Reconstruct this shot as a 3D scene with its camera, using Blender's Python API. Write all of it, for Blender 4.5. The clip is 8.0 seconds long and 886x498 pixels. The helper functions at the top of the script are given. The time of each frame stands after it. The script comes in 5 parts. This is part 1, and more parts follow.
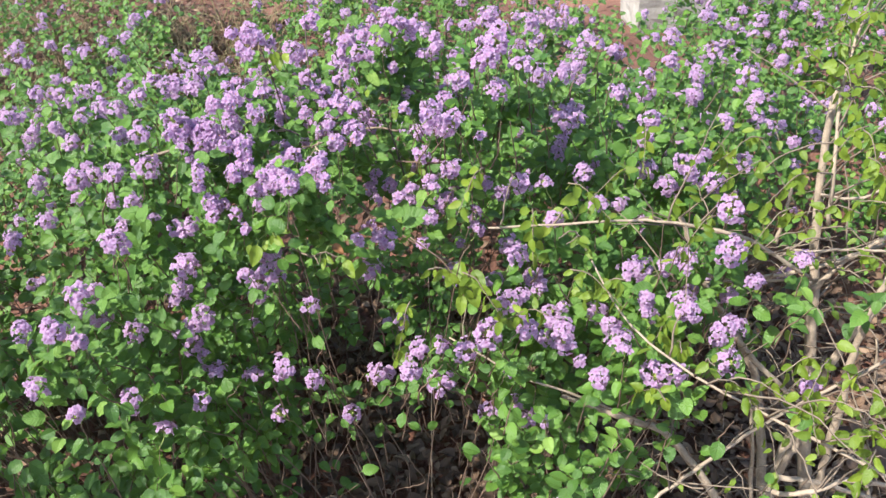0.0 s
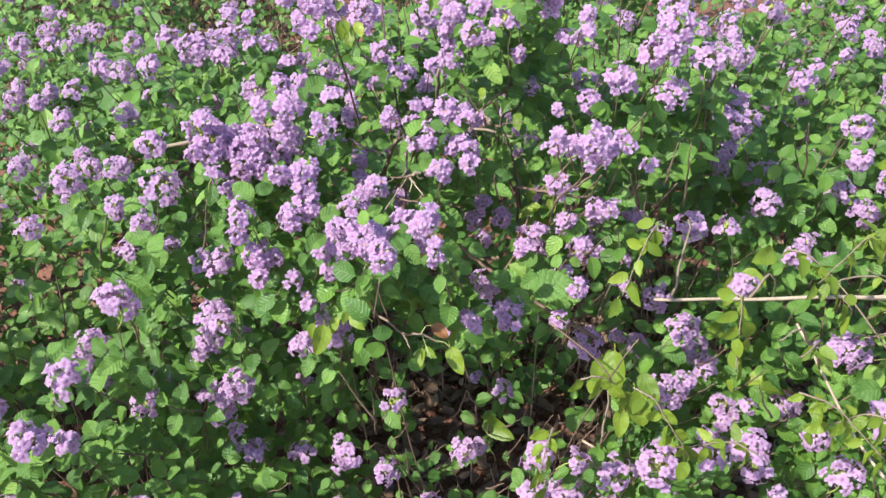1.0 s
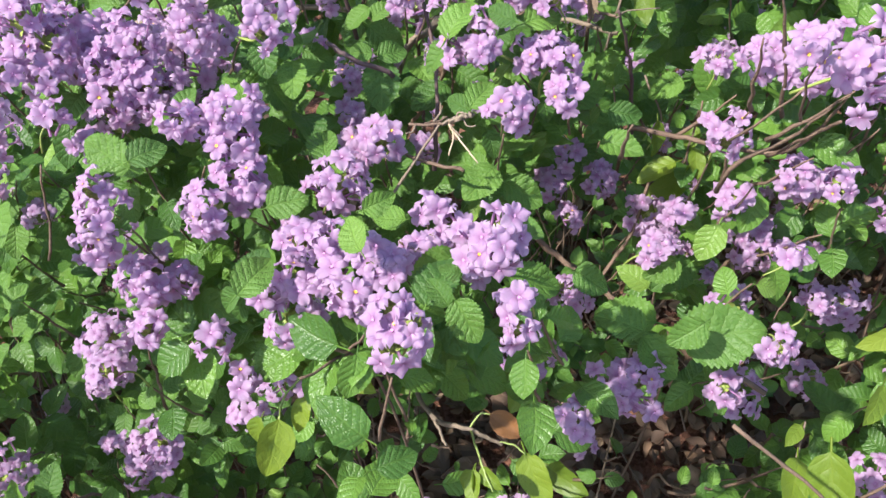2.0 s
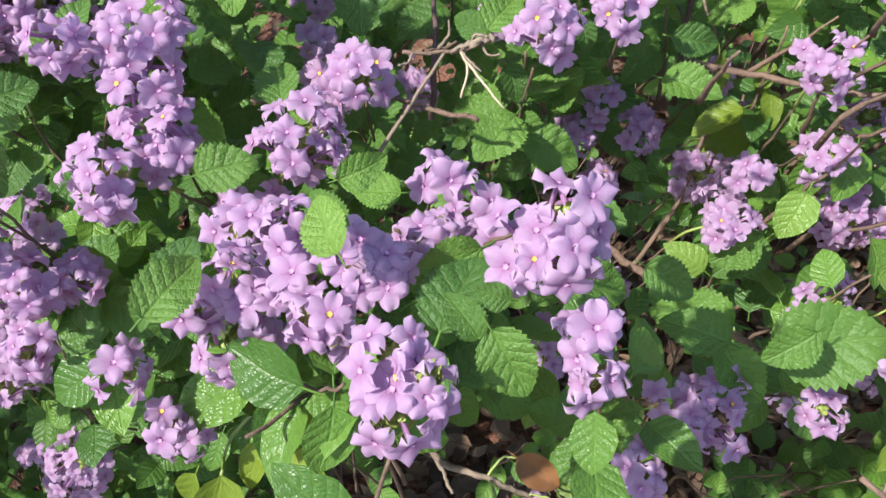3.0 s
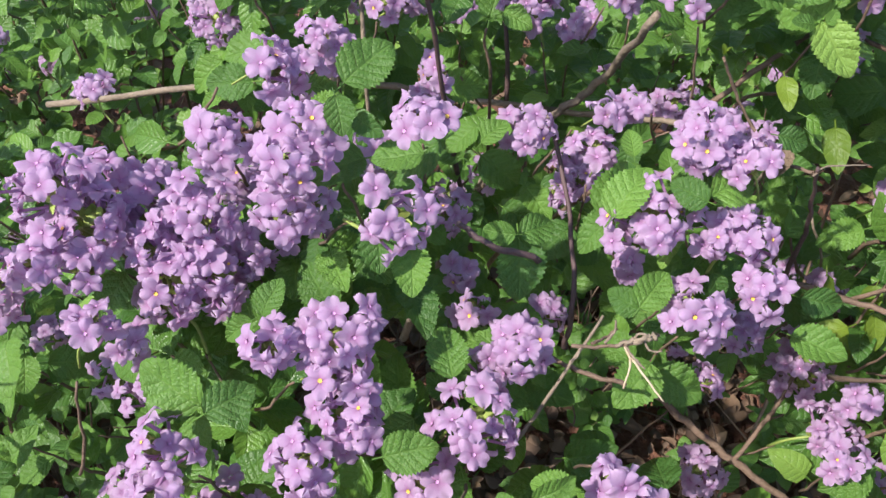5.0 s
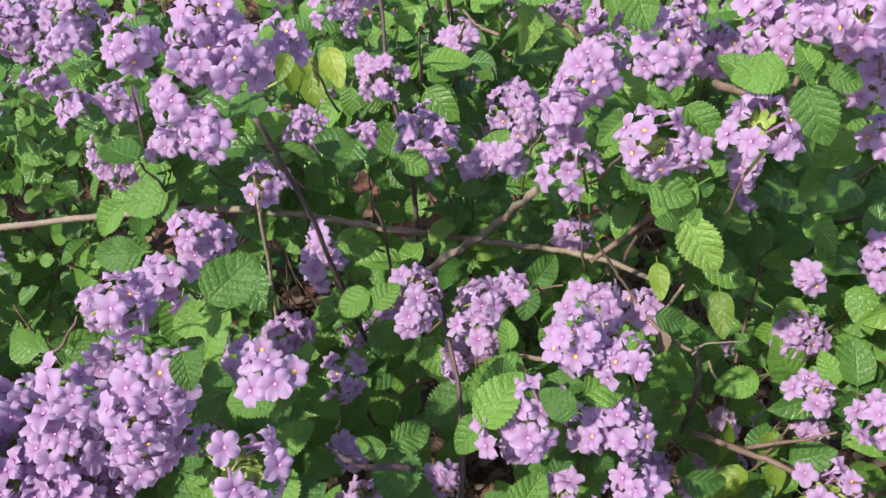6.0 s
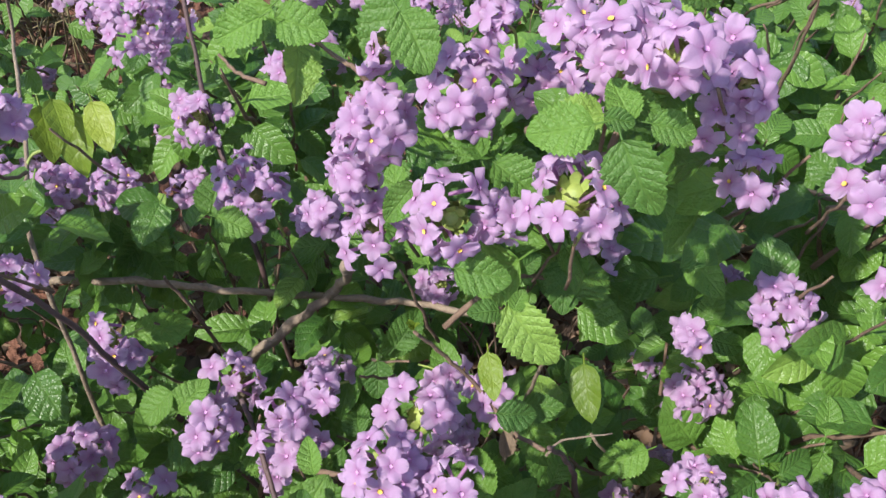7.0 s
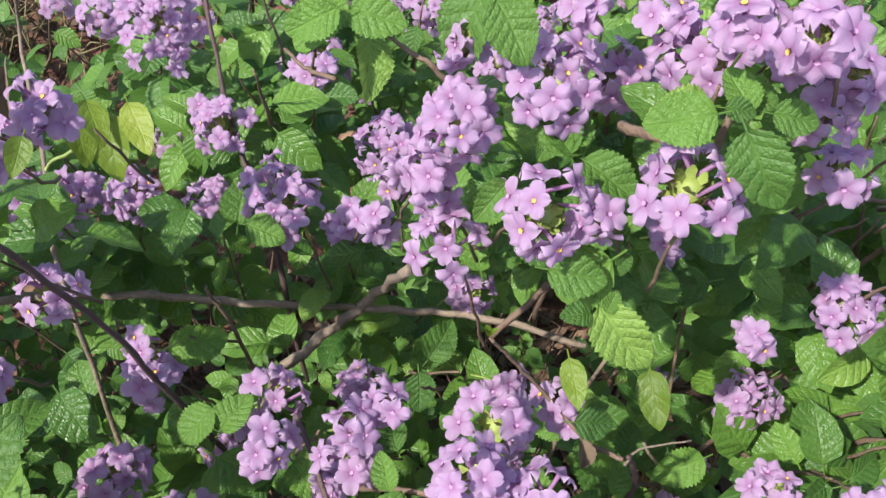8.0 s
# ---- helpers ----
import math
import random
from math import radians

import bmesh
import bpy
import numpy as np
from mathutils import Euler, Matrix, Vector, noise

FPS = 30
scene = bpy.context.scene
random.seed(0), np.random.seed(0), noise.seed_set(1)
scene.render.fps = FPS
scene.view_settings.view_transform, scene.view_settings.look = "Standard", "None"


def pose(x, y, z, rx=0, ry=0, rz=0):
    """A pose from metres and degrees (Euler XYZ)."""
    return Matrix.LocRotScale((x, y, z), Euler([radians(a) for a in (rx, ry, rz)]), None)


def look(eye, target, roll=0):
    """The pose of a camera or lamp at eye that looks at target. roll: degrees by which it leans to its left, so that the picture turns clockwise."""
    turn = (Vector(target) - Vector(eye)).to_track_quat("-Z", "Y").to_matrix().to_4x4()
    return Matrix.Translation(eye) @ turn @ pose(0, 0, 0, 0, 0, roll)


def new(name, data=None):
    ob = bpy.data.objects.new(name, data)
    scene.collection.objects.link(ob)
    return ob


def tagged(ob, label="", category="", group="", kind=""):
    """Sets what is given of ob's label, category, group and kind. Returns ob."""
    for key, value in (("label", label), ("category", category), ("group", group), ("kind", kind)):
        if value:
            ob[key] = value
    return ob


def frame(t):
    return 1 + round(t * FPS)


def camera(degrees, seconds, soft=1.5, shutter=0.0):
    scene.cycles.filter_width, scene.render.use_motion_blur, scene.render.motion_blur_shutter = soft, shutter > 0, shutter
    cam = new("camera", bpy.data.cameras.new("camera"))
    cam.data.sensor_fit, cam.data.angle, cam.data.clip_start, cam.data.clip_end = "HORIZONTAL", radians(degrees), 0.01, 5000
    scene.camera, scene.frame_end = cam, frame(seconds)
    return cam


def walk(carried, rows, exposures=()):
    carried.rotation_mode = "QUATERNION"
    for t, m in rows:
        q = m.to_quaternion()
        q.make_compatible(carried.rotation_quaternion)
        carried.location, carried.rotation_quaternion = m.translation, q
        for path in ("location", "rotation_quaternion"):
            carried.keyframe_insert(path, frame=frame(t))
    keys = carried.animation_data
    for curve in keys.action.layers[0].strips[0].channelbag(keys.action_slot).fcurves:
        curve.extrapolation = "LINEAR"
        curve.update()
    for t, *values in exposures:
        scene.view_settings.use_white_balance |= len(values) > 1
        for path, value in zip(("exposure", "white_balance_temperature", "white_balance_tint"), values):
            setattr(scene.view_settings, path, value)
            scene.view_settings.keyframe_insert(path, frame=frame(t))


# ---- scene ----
cam = camera(54.0, 8.0)
PATH = [
    (0, (0.024, 0.0, 1.385), (-0.004, 1.664, 0.276), -1.6),
    (0.5, (-0.058, 0.208, 1.365), (-0.101, 1.825, 0.189), -0.5),
    (1, (-0.109, 0.398, 1.31), (-0.162, 1.938, 0.035), -0.3),
    (1.5, (-0.135, 0.608, 1.2), (-0.198, 2.047, -0.188), -0.3),
    (2, (-0.153, 0.742, 1.104), (-0.202, 2.099, -0.364), -0.2),
    (2.2, (-0.161, 0.767, 1.084), (-0.202, 2.101, -0.405), -0.1),
    (3.3, (-0.174, 0.843, 1.018), (-0.135, 2.104, -0.534), 2.3),
    (3.5, (-0.181, 0.848, 1.022), (-0.145, 2.107, -0.532), 2.4),
    (4, (-0.201, 0.849, 1.045), (-0.176, 2.108, -0.51), 2.7),
    (4.5, (-0.218, 0.857, 1.067), (-0.22, 2.141, -0.467), 2.6),
    (4.7, (-0.223, 0.864, 1.079), (-0.232, 2.159, -0.445), 2.5),
    (5.8, (-0.199, 0.929, 1.145), (-0.176, 2.224, -0.379), 2.1),
    (6, (-0.184, 0.94, 1.149), (-0.149, 2.227, -0.381), 1.6),
    (6.5, (-0.148, 0.967, 1.143), (-0.084, 2.237, -0.4), 0.2),
    (7, (-0.12, 1.008, 1.12), (-0.026, 2.263, -0.435), -1.0),
    (7.5, (-0.131, 1.029, 1.118), (0.015, 2.275, -0.44), -0.1),
    (8, (-0.157, 1.016, 1.108), (0.052, 2.289, -0.42), 2.2),
]
walk(cam, [(t, look(eye, target, roll)) for t, eye, target, roll in PATH], [(0.0, 2.07), (1.2, 2.04), (2.2, 2.0), (3.3, 1.82), (4.7, 1.74), (6.0, 1.70), (8.0, 1.70)])

# ---- light ----
world = bpy.data.worlds.new("daylight")
scene.world = world
world.use_nodes = True
wn = world.node_tree
sky = wn.nodes.new("ShaderNodeTexSky")
sky.sky_type = 'NISHITA'
sky.sun_disc = False
SUN = Vector((-0.55, -0.32, 0.77)).normalized()
sky.sun_elevation = math.asin(SUN.z)
sky.sun_rotation = math.atan2(SUN.x, SUN.y)
wn.links.new(sky.outputs["Color"], wn.nodes["Background"].inputs["Color"])
wn.nodes["Background"].inputs["Strength"].default_value = 0.088
sun_data = bpy.data.lights.new("sun", 'SUN')
sun_data.energy = 2.7
sun_data.angle = radians(1.2)
sun_data.color = (1.0, 0.95, 0.88)
sun = new("sun", sun_data)
sun.matrix_world = look(SUN * 20, (0, 0, 0))


# ---- materials ----
class Net:
    """A node material: add() makes a node, link() joins sockets."""

    def __init__(self, name):
        self.mat = bpy.data.materials.new(name)
        self.mat.use_nodes = True
        self.tree = self.mat.node_tree
        self.bsdf = self.tree.nodes["Principled BSDF"]
        self.out = self.tree.nodes["Material Output"]

    def add(self, kind, **values):
        node = self.tree.nodes.new(kind)
        for key, value in values.items():
            node.inputs[key].default_value = value
        return node

    def link(self, a, b):
        self.tree.links.new(a, b)

    def math(self, op, a, b=None):
        node = self.tree.nodes.new("ShaderNodeMath")
        node.operation = op
        for i, v in enumerate((a, b)):
            if v is None:
                continue
            if isinstance(v, (int, float)):
                node.inputs[i].default_value = v
            else:
                self.link(v, node.inputs[i])
        return node.outputs[0]

    def ramp(self, fac, stops):
        node = self.tree.nodes.new("ShaderNodeValToRGB")
        el = node.color_ramp.elements
        while len(el) < len(stops):
            el.new(0.5)
        for e, (pos, col) in zip(el, stops):
            e.position, e.color = pos, (*col, 1)
        self.link(fac, node.inputs["Fac"])
        return node.outputs["Color"]

    def mix(self, fac, a, b, blend='MIX'):
        node = self.tree.nodes.new("ShaderNodeMix")
        node.data_type, node.blend_type = 'RGBA', blend
        for sock, v in ((node.inputs["Factor"], fac), (node.inputs[6], a), (node.inputs[7], b)):
            if isinstance(v, (int, float)):
                sock.default_value = v
            elif isinstance(v, tuple):
                sock.default_value = (*v, 1)
            else:
                self.link(v, sock)
        return node.outputs[2]

    def vary(self):
        """One random number for each object and each loose piece."""
        a = self.tree.nodes.new("ShaderNodeObjectInfo").outputs["Random"]
        b = self.tree.nodes.new("ShaderNodeNewGeometry").outputs["Random Per Island"]
        return self.math('FRACT', self.math('ADD', a, b))

    def noise(self, scale, detail=3.0, coords="Object"):
        node = self.add("ShaderNodeTexNoise", Scale=scale, Detail=detail)
        self.link(self.tree.nodes.new("ShaderNodeTexCoord").outputs[coords], node.inputs["Vector"])
        return node.outputs["Fac"]

    def bump(self, height, strength, distance):
        node = self.add("ShaderNodeBump", Strength=strength, Distance=distance)
        self.link(height, node.inputs["Height"])
        self.link(node.outputs["Normal"], self.bsdf.inputs["Normal"])
        return node.outputs["Normal"]

    def thin(self, colour, amount, normal=None):
        """Lets light through a thin blade: part of the surface is translucent."""
        tr = self.tree.nodes.new("ShaderNodeBsdfTranslucent")
        self.link(colour, tr.inputs["Color"])
        if normal is not None:
            self.link(normal, tr.inputs["Normal"])
        sh = self.add("ShaderNodeMixShader", Fac=amount)
        self.link(self.bsdf.outputs[0], sh.inputs[1])
        self.link(tr.outputs[0], sh.inputs[2])
        self.link(sh.outputs[0], self.out.inputs["Surface"])


def leaf_material(name, dark, light, young, veins, rough, thinness, crinkle):
    """A leaf blade: sunken side veins between raised quilting, paler midrib, each leaf of its own green."""
    n = Net(name)
    uv = n.tree.nodes.new("ShaderNodeUVMap")
    sep = n.tree.nodes.new("ShaderNodeSeparateXYZ")
    n.link(uv.outputs[0], sep.inputs[0])
    across = n.math('ABSOLUTE', n.math('SUBTRACT', n.math('MULTIPLY', sep.outputs[0], 2.0), 1.0))
    along = sep.outputs[1]
    phase = n.math('SUBTRACT', n.math('MULTIPLY', along, veins), n.math('MULTIPLY', across, veins * 0.24))
    rib = n.math('ABSOLUTE', n.math('SINE', n.math('MULTIPLY', phase, math.pi)))
    rib = n.math('POWER', rib, 0.45)
    mid = n.math('MINIMUM', n.math('MULTIPLY', across, 9.0), 1.0)
    cell = n.tree.nodes.new("ShaderNodeTexVoronoi")
    cell.inputs["Scale"].default_value = veins * 2.6
    warp = n.add("ShaderNodeTexNoise", Scale=9.0)
    n.link(uv.outputs[0], warp.inputs["Vector"])
    shifted = n.tree.nodes.new("ShaderNodeVectorMath")
    shifted.operation = 'MULTIPLY_ADD'
    n.link(warp.outputs["Color"], shifted.inputs[0])
    shifted.inputs[1].default_value = (0.08, 0.08, 0.08)
    n.link(uv.outputs[0], shifted.inputs[2])
    n.link(shifted.outputs[0], cell.inputs["Vector"])
    puff = n.math('SUBTRACT', 1.0, cell.outputs["Distance"])
    height = n.math('ADD', n.math('MULTIPLY', n.math('MULTIPLY', rib, mid), 0.44), n.math('MULTIPLY', puff, 0.32))
    rnd = n.vary()
    base = n.ramp(rnd, [(0.0, dark), (0.55, tuple((a + b) / 2 for a, b in zip(dark, light))), (0.97, light), (1.0, tuple((a + b) / 2 for a, b in zip(light, young)))])
    patch = n.noise(60.0, 4.0)
    base = n.mix(n.math('MULTIPLY', patch, 0.5), base, dark)
    groove = n.math('SUBTRACT', 1.0, n.math('MULTIPLY', rib, mid))
    base = n.mix(n.math('MULTIPLY', groove, 0.06), base, young)
    n.link(base, n.bsdf.inputs["Base Color"])
    n.bsdf.inputs["Roughness"].default_value = rough
    n.bsdf.inputs["Specular IOR Level"].default_value = 0.34
    normal = n.bump(height, crinkle, 0.0026)
    glow = n.mix(0.5, base, young)
    n.thin(glow, thinness, normal)
    return n.mat


def petal_material():
    """Lilac petals: paler rims, deeper throat, fine streaks towards the rim."""
    n = Net("lilac_petal")
    rad = n.tree.nodes.new("ShaderNodeAttribute")
    rad.attribute_name = "rad"
    r = rad.outputs["Fac"]
    col = n.ramp(r, [(0.0, (0.40, 0.17, 0.37)), (0.10, (0.45, 0.24, 0.44)), (0.28, (0.505, 0.33, 0.52)), (0.7, (0.53, 0.37, 0.55)), (1.0, (0.64, 0.505, 0.645))])
    rnd = n.vary()
    col = n.mix(n.math('MULTIPLY', rnd, 0.28), col, (0.47, 0.28, 0.485))
    col = n.mix(n.math('MULTIPLY', n.noise(900.0, 2.0), 0.18), col, (0.60, 0.47, 0.61))
    n.link(col, n.bsdf.inputs["Base Color"])
    n.bsdf.inputs["Roughness"].default_value = 0.62
    n.bsdf.inputs["Specular IOR Level"].default_value = 0.2
    normal = n.bump(n.noise(1400.0, 2.0), 0.25, 0.0004)
    n.thin(col, 0.58, normal)
    return n.mat


def plain_material(name, a, b, scale, rough, bump=0.3, distance=0.001, fine=None):
    """Two colours in noise at two scales, with fine relief."""
    n = Net(name)
    big, small = n.noise(scale, 4.0), n.noise(fine or scale * 7, 3.0)
    f = n.math('ADD', n.math('MULTIPLY', big, 0.6), n.math('MULTIPLY', small, 0.4))
    col = n.ramp(f, [(0.3, a), (0.7, b)])
    col = n.mix(n.math('MULTIPLY', n.vary(), 0.35), col, b)
    n.link(col, n.bsdf.inputs["Base Color"])
    n.bsdf.inputs["Roughness"].default_value = rough
    n.bump(small, bump, distance)
    return n.mat


def soil_material():
    n = Net("red_soil")
    big, mid, small = n.noise(1.3, 5.0), n.noise(9.0, 5.0), n.noise(140.0, 4.0)
    f = n.math('ADD', n.math('MULTIPLY', big, 0.45), n.math('ADD', n.math('MULTIPLY', mid, 0.3), n.math('MULTIPLY', small, 0.25)))
    col = n.ramp(f, [(0.32, (0.055, 0.024, 0.016)), (0.54, (0.135, 0.058, 0.036)), (0.76, (0.31, 0.16, 0.10))])
    n.link(col, n.bsdf.inputs["Base Color"])
    n.bsdf.inputs["Roughness"].default_value = 0.95
    n.bump(n.math('ADD', mid, small), 0.7, 0.012)
    return n.mat


def litter_material():
    n = Net("dry_litter")
    col = n.ramp(n.vary(), [(0.0, (0.045, 0.026, 0.016)), (0.4, (0.10, 0.060, 0.036)), (0.80, (0.15, 0.09, 0.05)), (1.0, (0.28, 0.20, 0.13))])
    col = n.mix(n.math('MULTIPLY', n.noise(200.0), 0.5), col, (0.10, 0.06, 0.04))
    n.link(col, n.bsdf.inputs["Base Color"])
    n.bsdf.inputs["Roughness"].default_value = 0.8
    n.bump(n.noise(400.0), 0.4, 0.001)
    return n.mat


LEAF = leaf_material("lantana_leaf", (0.040, 0.107, 0.021), (0.138, 0.268, 0.042), (0.30, 0.42, 0.09), 6.5, 0.52, 0.34, 0.52)
FAR_LEAF = leaf_material("lantana_foliage", (0.040, 0.107, 0.021), (0.138, 0.268, 0.042), (0.30, 0.42, 0.09), 6.5, 0.34, 0.34, 0.45)
LIME = leaf_material("lime_leaf", (0.085, 0.148, 0.016), (0.195, 0.275, 0.03), (0.36, 0.40, 0.060), 5.0, 0.45, 0.40, 0.25)
PETAL = petal_material()
EYE = plain_material("yellow_eye", (0.60, 0.32, 0.03), (0.75, 0.50, 0.10), 900, 0.6, 0.1)
THROAT = plain_material("mauve_throat", (0.34, 0.15, 0.32), (0.43, 0.22, 0.41), 900, 0.6, 0.1)
CALYX = plain_material("green_calyx", (0.12, 0.18, 0.035), (0.25, 0.30, 0.07), 500, 0.55, 0.3, 0.0005)
TWIG = plain_material("brown_twig", (0.060, 0.036, 0.024), (0.165, 0.108, 0.074), 90, 0.8, 0.8, 0.0012, 520)
DARK_TWIG = plain_material("dark_twig", (0.035, 0.020, 0.022), (0.09, 0.052, 0.050), 90, 0.7, 0.6, 0.001, 520)
BARK = plain_material("grey_bark", (0.085, 0.062, 0.044), (0.22, 0.170, 0.122), 60, 0.85, 0.8, 0.0015, 420)
PALE_BARK = plain_material("pale_bark", (0.145, 0.112, 0.08), (0.36, 0.285, 0.205), 60, 0.85, 0.8, 0.0015, 420)
STRAW = plain_material("pale_straw", (0.28, 0.21, 0.13), (0.44, 0.36, 0.25), 120, 0.75, 0.4, 0.0006)
GREEN_STEM = plain_material("green_stem", (0.14, 0.20, 0.05), (0.25, 0.30, 0.09), 200, 0.5, 0.3, 0.0005)
DUSTY_LEAF = plain_material("crumpled_leaf", (0.09, 0.06, 0.036), (0.25, 0.18, 0.115), 160, 0.8, 0.6, 0.0008)
BROWN_LEAF = plain_material("withered_leaf", (0.075, 0.030, 0.012), (0.24, 0.105, 0.03), 120, 0.6, 0.4, 0.0008)
WHITE = plain_material("whitewashed_stone", (0.20, 0.185, 0.16), (0.39, 0.365, 0.33), 9, 0.9, 0.6, 0.004)
DRY_GRASS = plain_material("dry_grass", (0.085, 0.075, 0.030), (0.24, 0.20, 0.10), 14, 0.85, 0.3, 0.001)
SOIL = soil_material()
LITTER = litter_material()


# ---- small builders ----
def part(name, mesh, parent, m=None, label=""):
    """One mesh object under a thing or a part; m is its place in the world of its thing's origin."""
    ob = new(name, mesh)
    ob.parent = parent
    if m is not None:
        ob.matrix_basis = m
    if label:
        tagged(ob, label)
    return ob


def mesh_of(name, verts, faces, mats, slots=None, uvs=None, rad=None, smooth=True):
    me = bpy.data.meshes.new(name)
    me.from_pydata([tuple(v) for v in verts], [], [tuple(f) for f in faces])
    for m in mats:
        me.materials.append(m)
    if slots is not None:
        me.polygons.foreach_set("material_index", np.asarray(slots, dtype=np.int32))
    if smooth:
        me.polygons.foreach_set("use_smooth", np.ones(len(me.polygons), dtype=bool))
    if uvs is not None:
        layer = me.uv_layers.new(name="UVMap")
        layer.data.foreach_set("uv", np.asarray(uvs, dtype=np.float32).ravel())
    if rad is not None:
        at = me.attributes.new("rad", 'FLOAT', 'POINT')
        at.data.foreach_set("value", np.asarray(rad, dtype=np.float32))
    me.update()
    return me


def frame_of(normal, along):
    """Turn whose z is the normal and whose y leans along."""
    z = Vector(normal).normalized()
    y = Vector(along) - z * Vector(along).dot(z)
    if y.length < 1e-6:
        y = z.orthogonal()
    y.normalize()
    x = y.cross(z)
    return Matrix((x, y, z)).transposed().to_4x4()


def tube(points, radii, sides=6, knots=0.0, rng=None):
    """Vertices and quads of a tapered, slightly knotty rod along points."""
    pts = [Vector(p) for p in points]
    verts, faces = [], []
    side = None
    for i, p in enumerate(pts):
        d = (pts[min(i + 1, len(pts) - 1)] - pts[max(i - 1, 0)]).normalized()
        if side is None or abs(side.dot(d)) > 0.99:
            side = d.orthogonal().normalized()
        side = (side - d * side.dot(d)).normalized()
        up = d.cross(side)
        r = radii[i]
        for k in range(sides):
            a = 2 * math.pi * k / sides
            rr = r * (1 + (rng.uniform(-knots, knots) if rng else 0))
            verts.append(p + side * (rr * math.cos(a)) + up * (rr * math.sin(a)))
    for i in range(len(pts) - 1):
        for k in range(sides):
            a, b = i * sides + k, i * sides + (k + 1) % sides
            faces.append((a, b, b + sides, a + sides))
    n = len(verts)
    faces.append(tuple(range(sides))[::-1])
    faces.append(tuple(range(n - sides, n)))
    return verts, faces


def smooth_line(points, steps, rng=None, wobble=0.0):
    """A Catmull-Rom line through points with a little wobble."""
    p = [Vector(q) for q in points]
    p = [p[0] * 2 - p[1]] + p + [p[-1] * 2 - p[-2]]
    out = []
    for i in range(1, len(p) - 2):
        for s in range(steps):
            t = s / steps
            out.append(0.5 * ((2 * p[i]) + (p[i + 1] - p[i - 1]) * t + (2 * p[i - 1] - 5 * p[i] + 4 * p[i + 1] - p[i + 2]) * t * t
                              + (3 * p[i] - p[i - 1] - 3 * p[i + 1] + p[i + 2]) * t ** 3))
    out.append(p[-2])
    if rng:
        out = [q + Vector((rng.uniform(-1, 1), rng.uniform(-1, 1), rng.uniform(-1, 1))) * wobble for q in out]
    return out


def join_tubes(name, rods, mat, sides=5, knots=0.12, seed=1):
    rng = random.Random(seed)
    verts, faces = [], []
    for pts, radii in rods:
        v, f = tube(pts, radii, sides, knots, rng)
        o = len(verts)
        verts += v
        faces += [tuple(i + o for i in q) for q in f]
    return mesh_of(name, verts, faces, [mat])


def leaf_shape(rows, cols, wide, teeth, droop, fold, seed, tip=1.0):
    """A blade of length 1 along +y, its upper face to +z: vertices, quads and UVs by corner. Rows alternate between tooth and notch."""
    rng = random.Random(seed)
    bend = rng.uniform(-0.10, 0.10)
    wave = [rng.uniform(0, 6.28) for _ in range(3)]
    verts, faces, uv = [], [], []
    for i in range(rows + 1):
        v = i / rows
        half = wide * 0.5 * (math.sin(math.pi * min(1.0, v ** (0.78 * tip))) ** 0.62) if 0 < v < 1 else 0.0
        half *= 1 + (teeth if i % 2 else -teeth)
        half = max(half, 0.012)
        for j in range(cols + 1):
            u = j / cols * 2 - 1
            x = half * u + bend * v * v
            z = fold * abs(u) * half * 2 - droop * v * v + 0.02 * math.sin(v * 9 + wave[0] + 2 * u) + 0.015 * math.sin(v * 17 + wave[1]) * abs(u)
            verts.append((x, v, z))
            uv.append((j / cols, v))
    corner = []
    for i in range(rows):
        for j in range(cols):
            a = i * (cols + 1) + j
            q = (a, a + 1, a + cols + 2, a + cols + 1)
            faces.append(q)
            corner += [uv[k] for k in q]
    o = len(verts)
    # petiole
    for y, z in ((-0.20, -0.03), (0.04, -0.005)):
        for x, dz in ((-0.016, 0), (0.016, 0), (0, -0.03)):
            verts.append((x, y, z + dz))
    for a, b in ((0, 1), (1, 2), (2, 0)):
        faces.append((o + a, o + b, o + 3 + b, o + 3 + a))
        corner += [(0.5, 0.02)] * 4
    return np.array(verts), np.array(faces), np.array(corner)


NEAR_LEAVES = [leaf_shape(26, 6, w, 0.06, d, f, s) for s, (w, d, f) in enumerate(((0.76, 0.18, 0.16), (0.68, 0.28, 0.26), (0.80, 0.14, 0.12), (0.73, 0.36, 0.20)))]
FAR_LEAVES = [leaf_shape(7, 4, w, 0.03, d, f, 20 + s) for s, (w, d, f) in enumerate(((0.74, 0.16, 0.14), (0.66, 0.26, 0.20), (0.78, 0.08, 0.10), (0.70, 0.34, 0.16)))]
LIME_NEAR = [leaf_shape(12, 4, w, 0.012, d, f, 40 + s, 0.95) for s, (w, d, f) in enumerate(((0.56, 0.14, 0.16), (0.62, 0.24, 0.22), (0.52, 0.08, 0.10)))]
LIME_FAR = [leaf_shape(6, 2, w, 0.0, d, f, 60 + s, 0.95) for s, (w, d, f) in enumerate(((0.56, 0.16, 0.18), (0.62, 0.26, 0.24), (0.52, 0.08, 0.12)))]


def leaf_meshes(name, shapes, mat):
    return [mesh_of(name, v, f, [mat], uvs=c) for v, f, c in shapes]


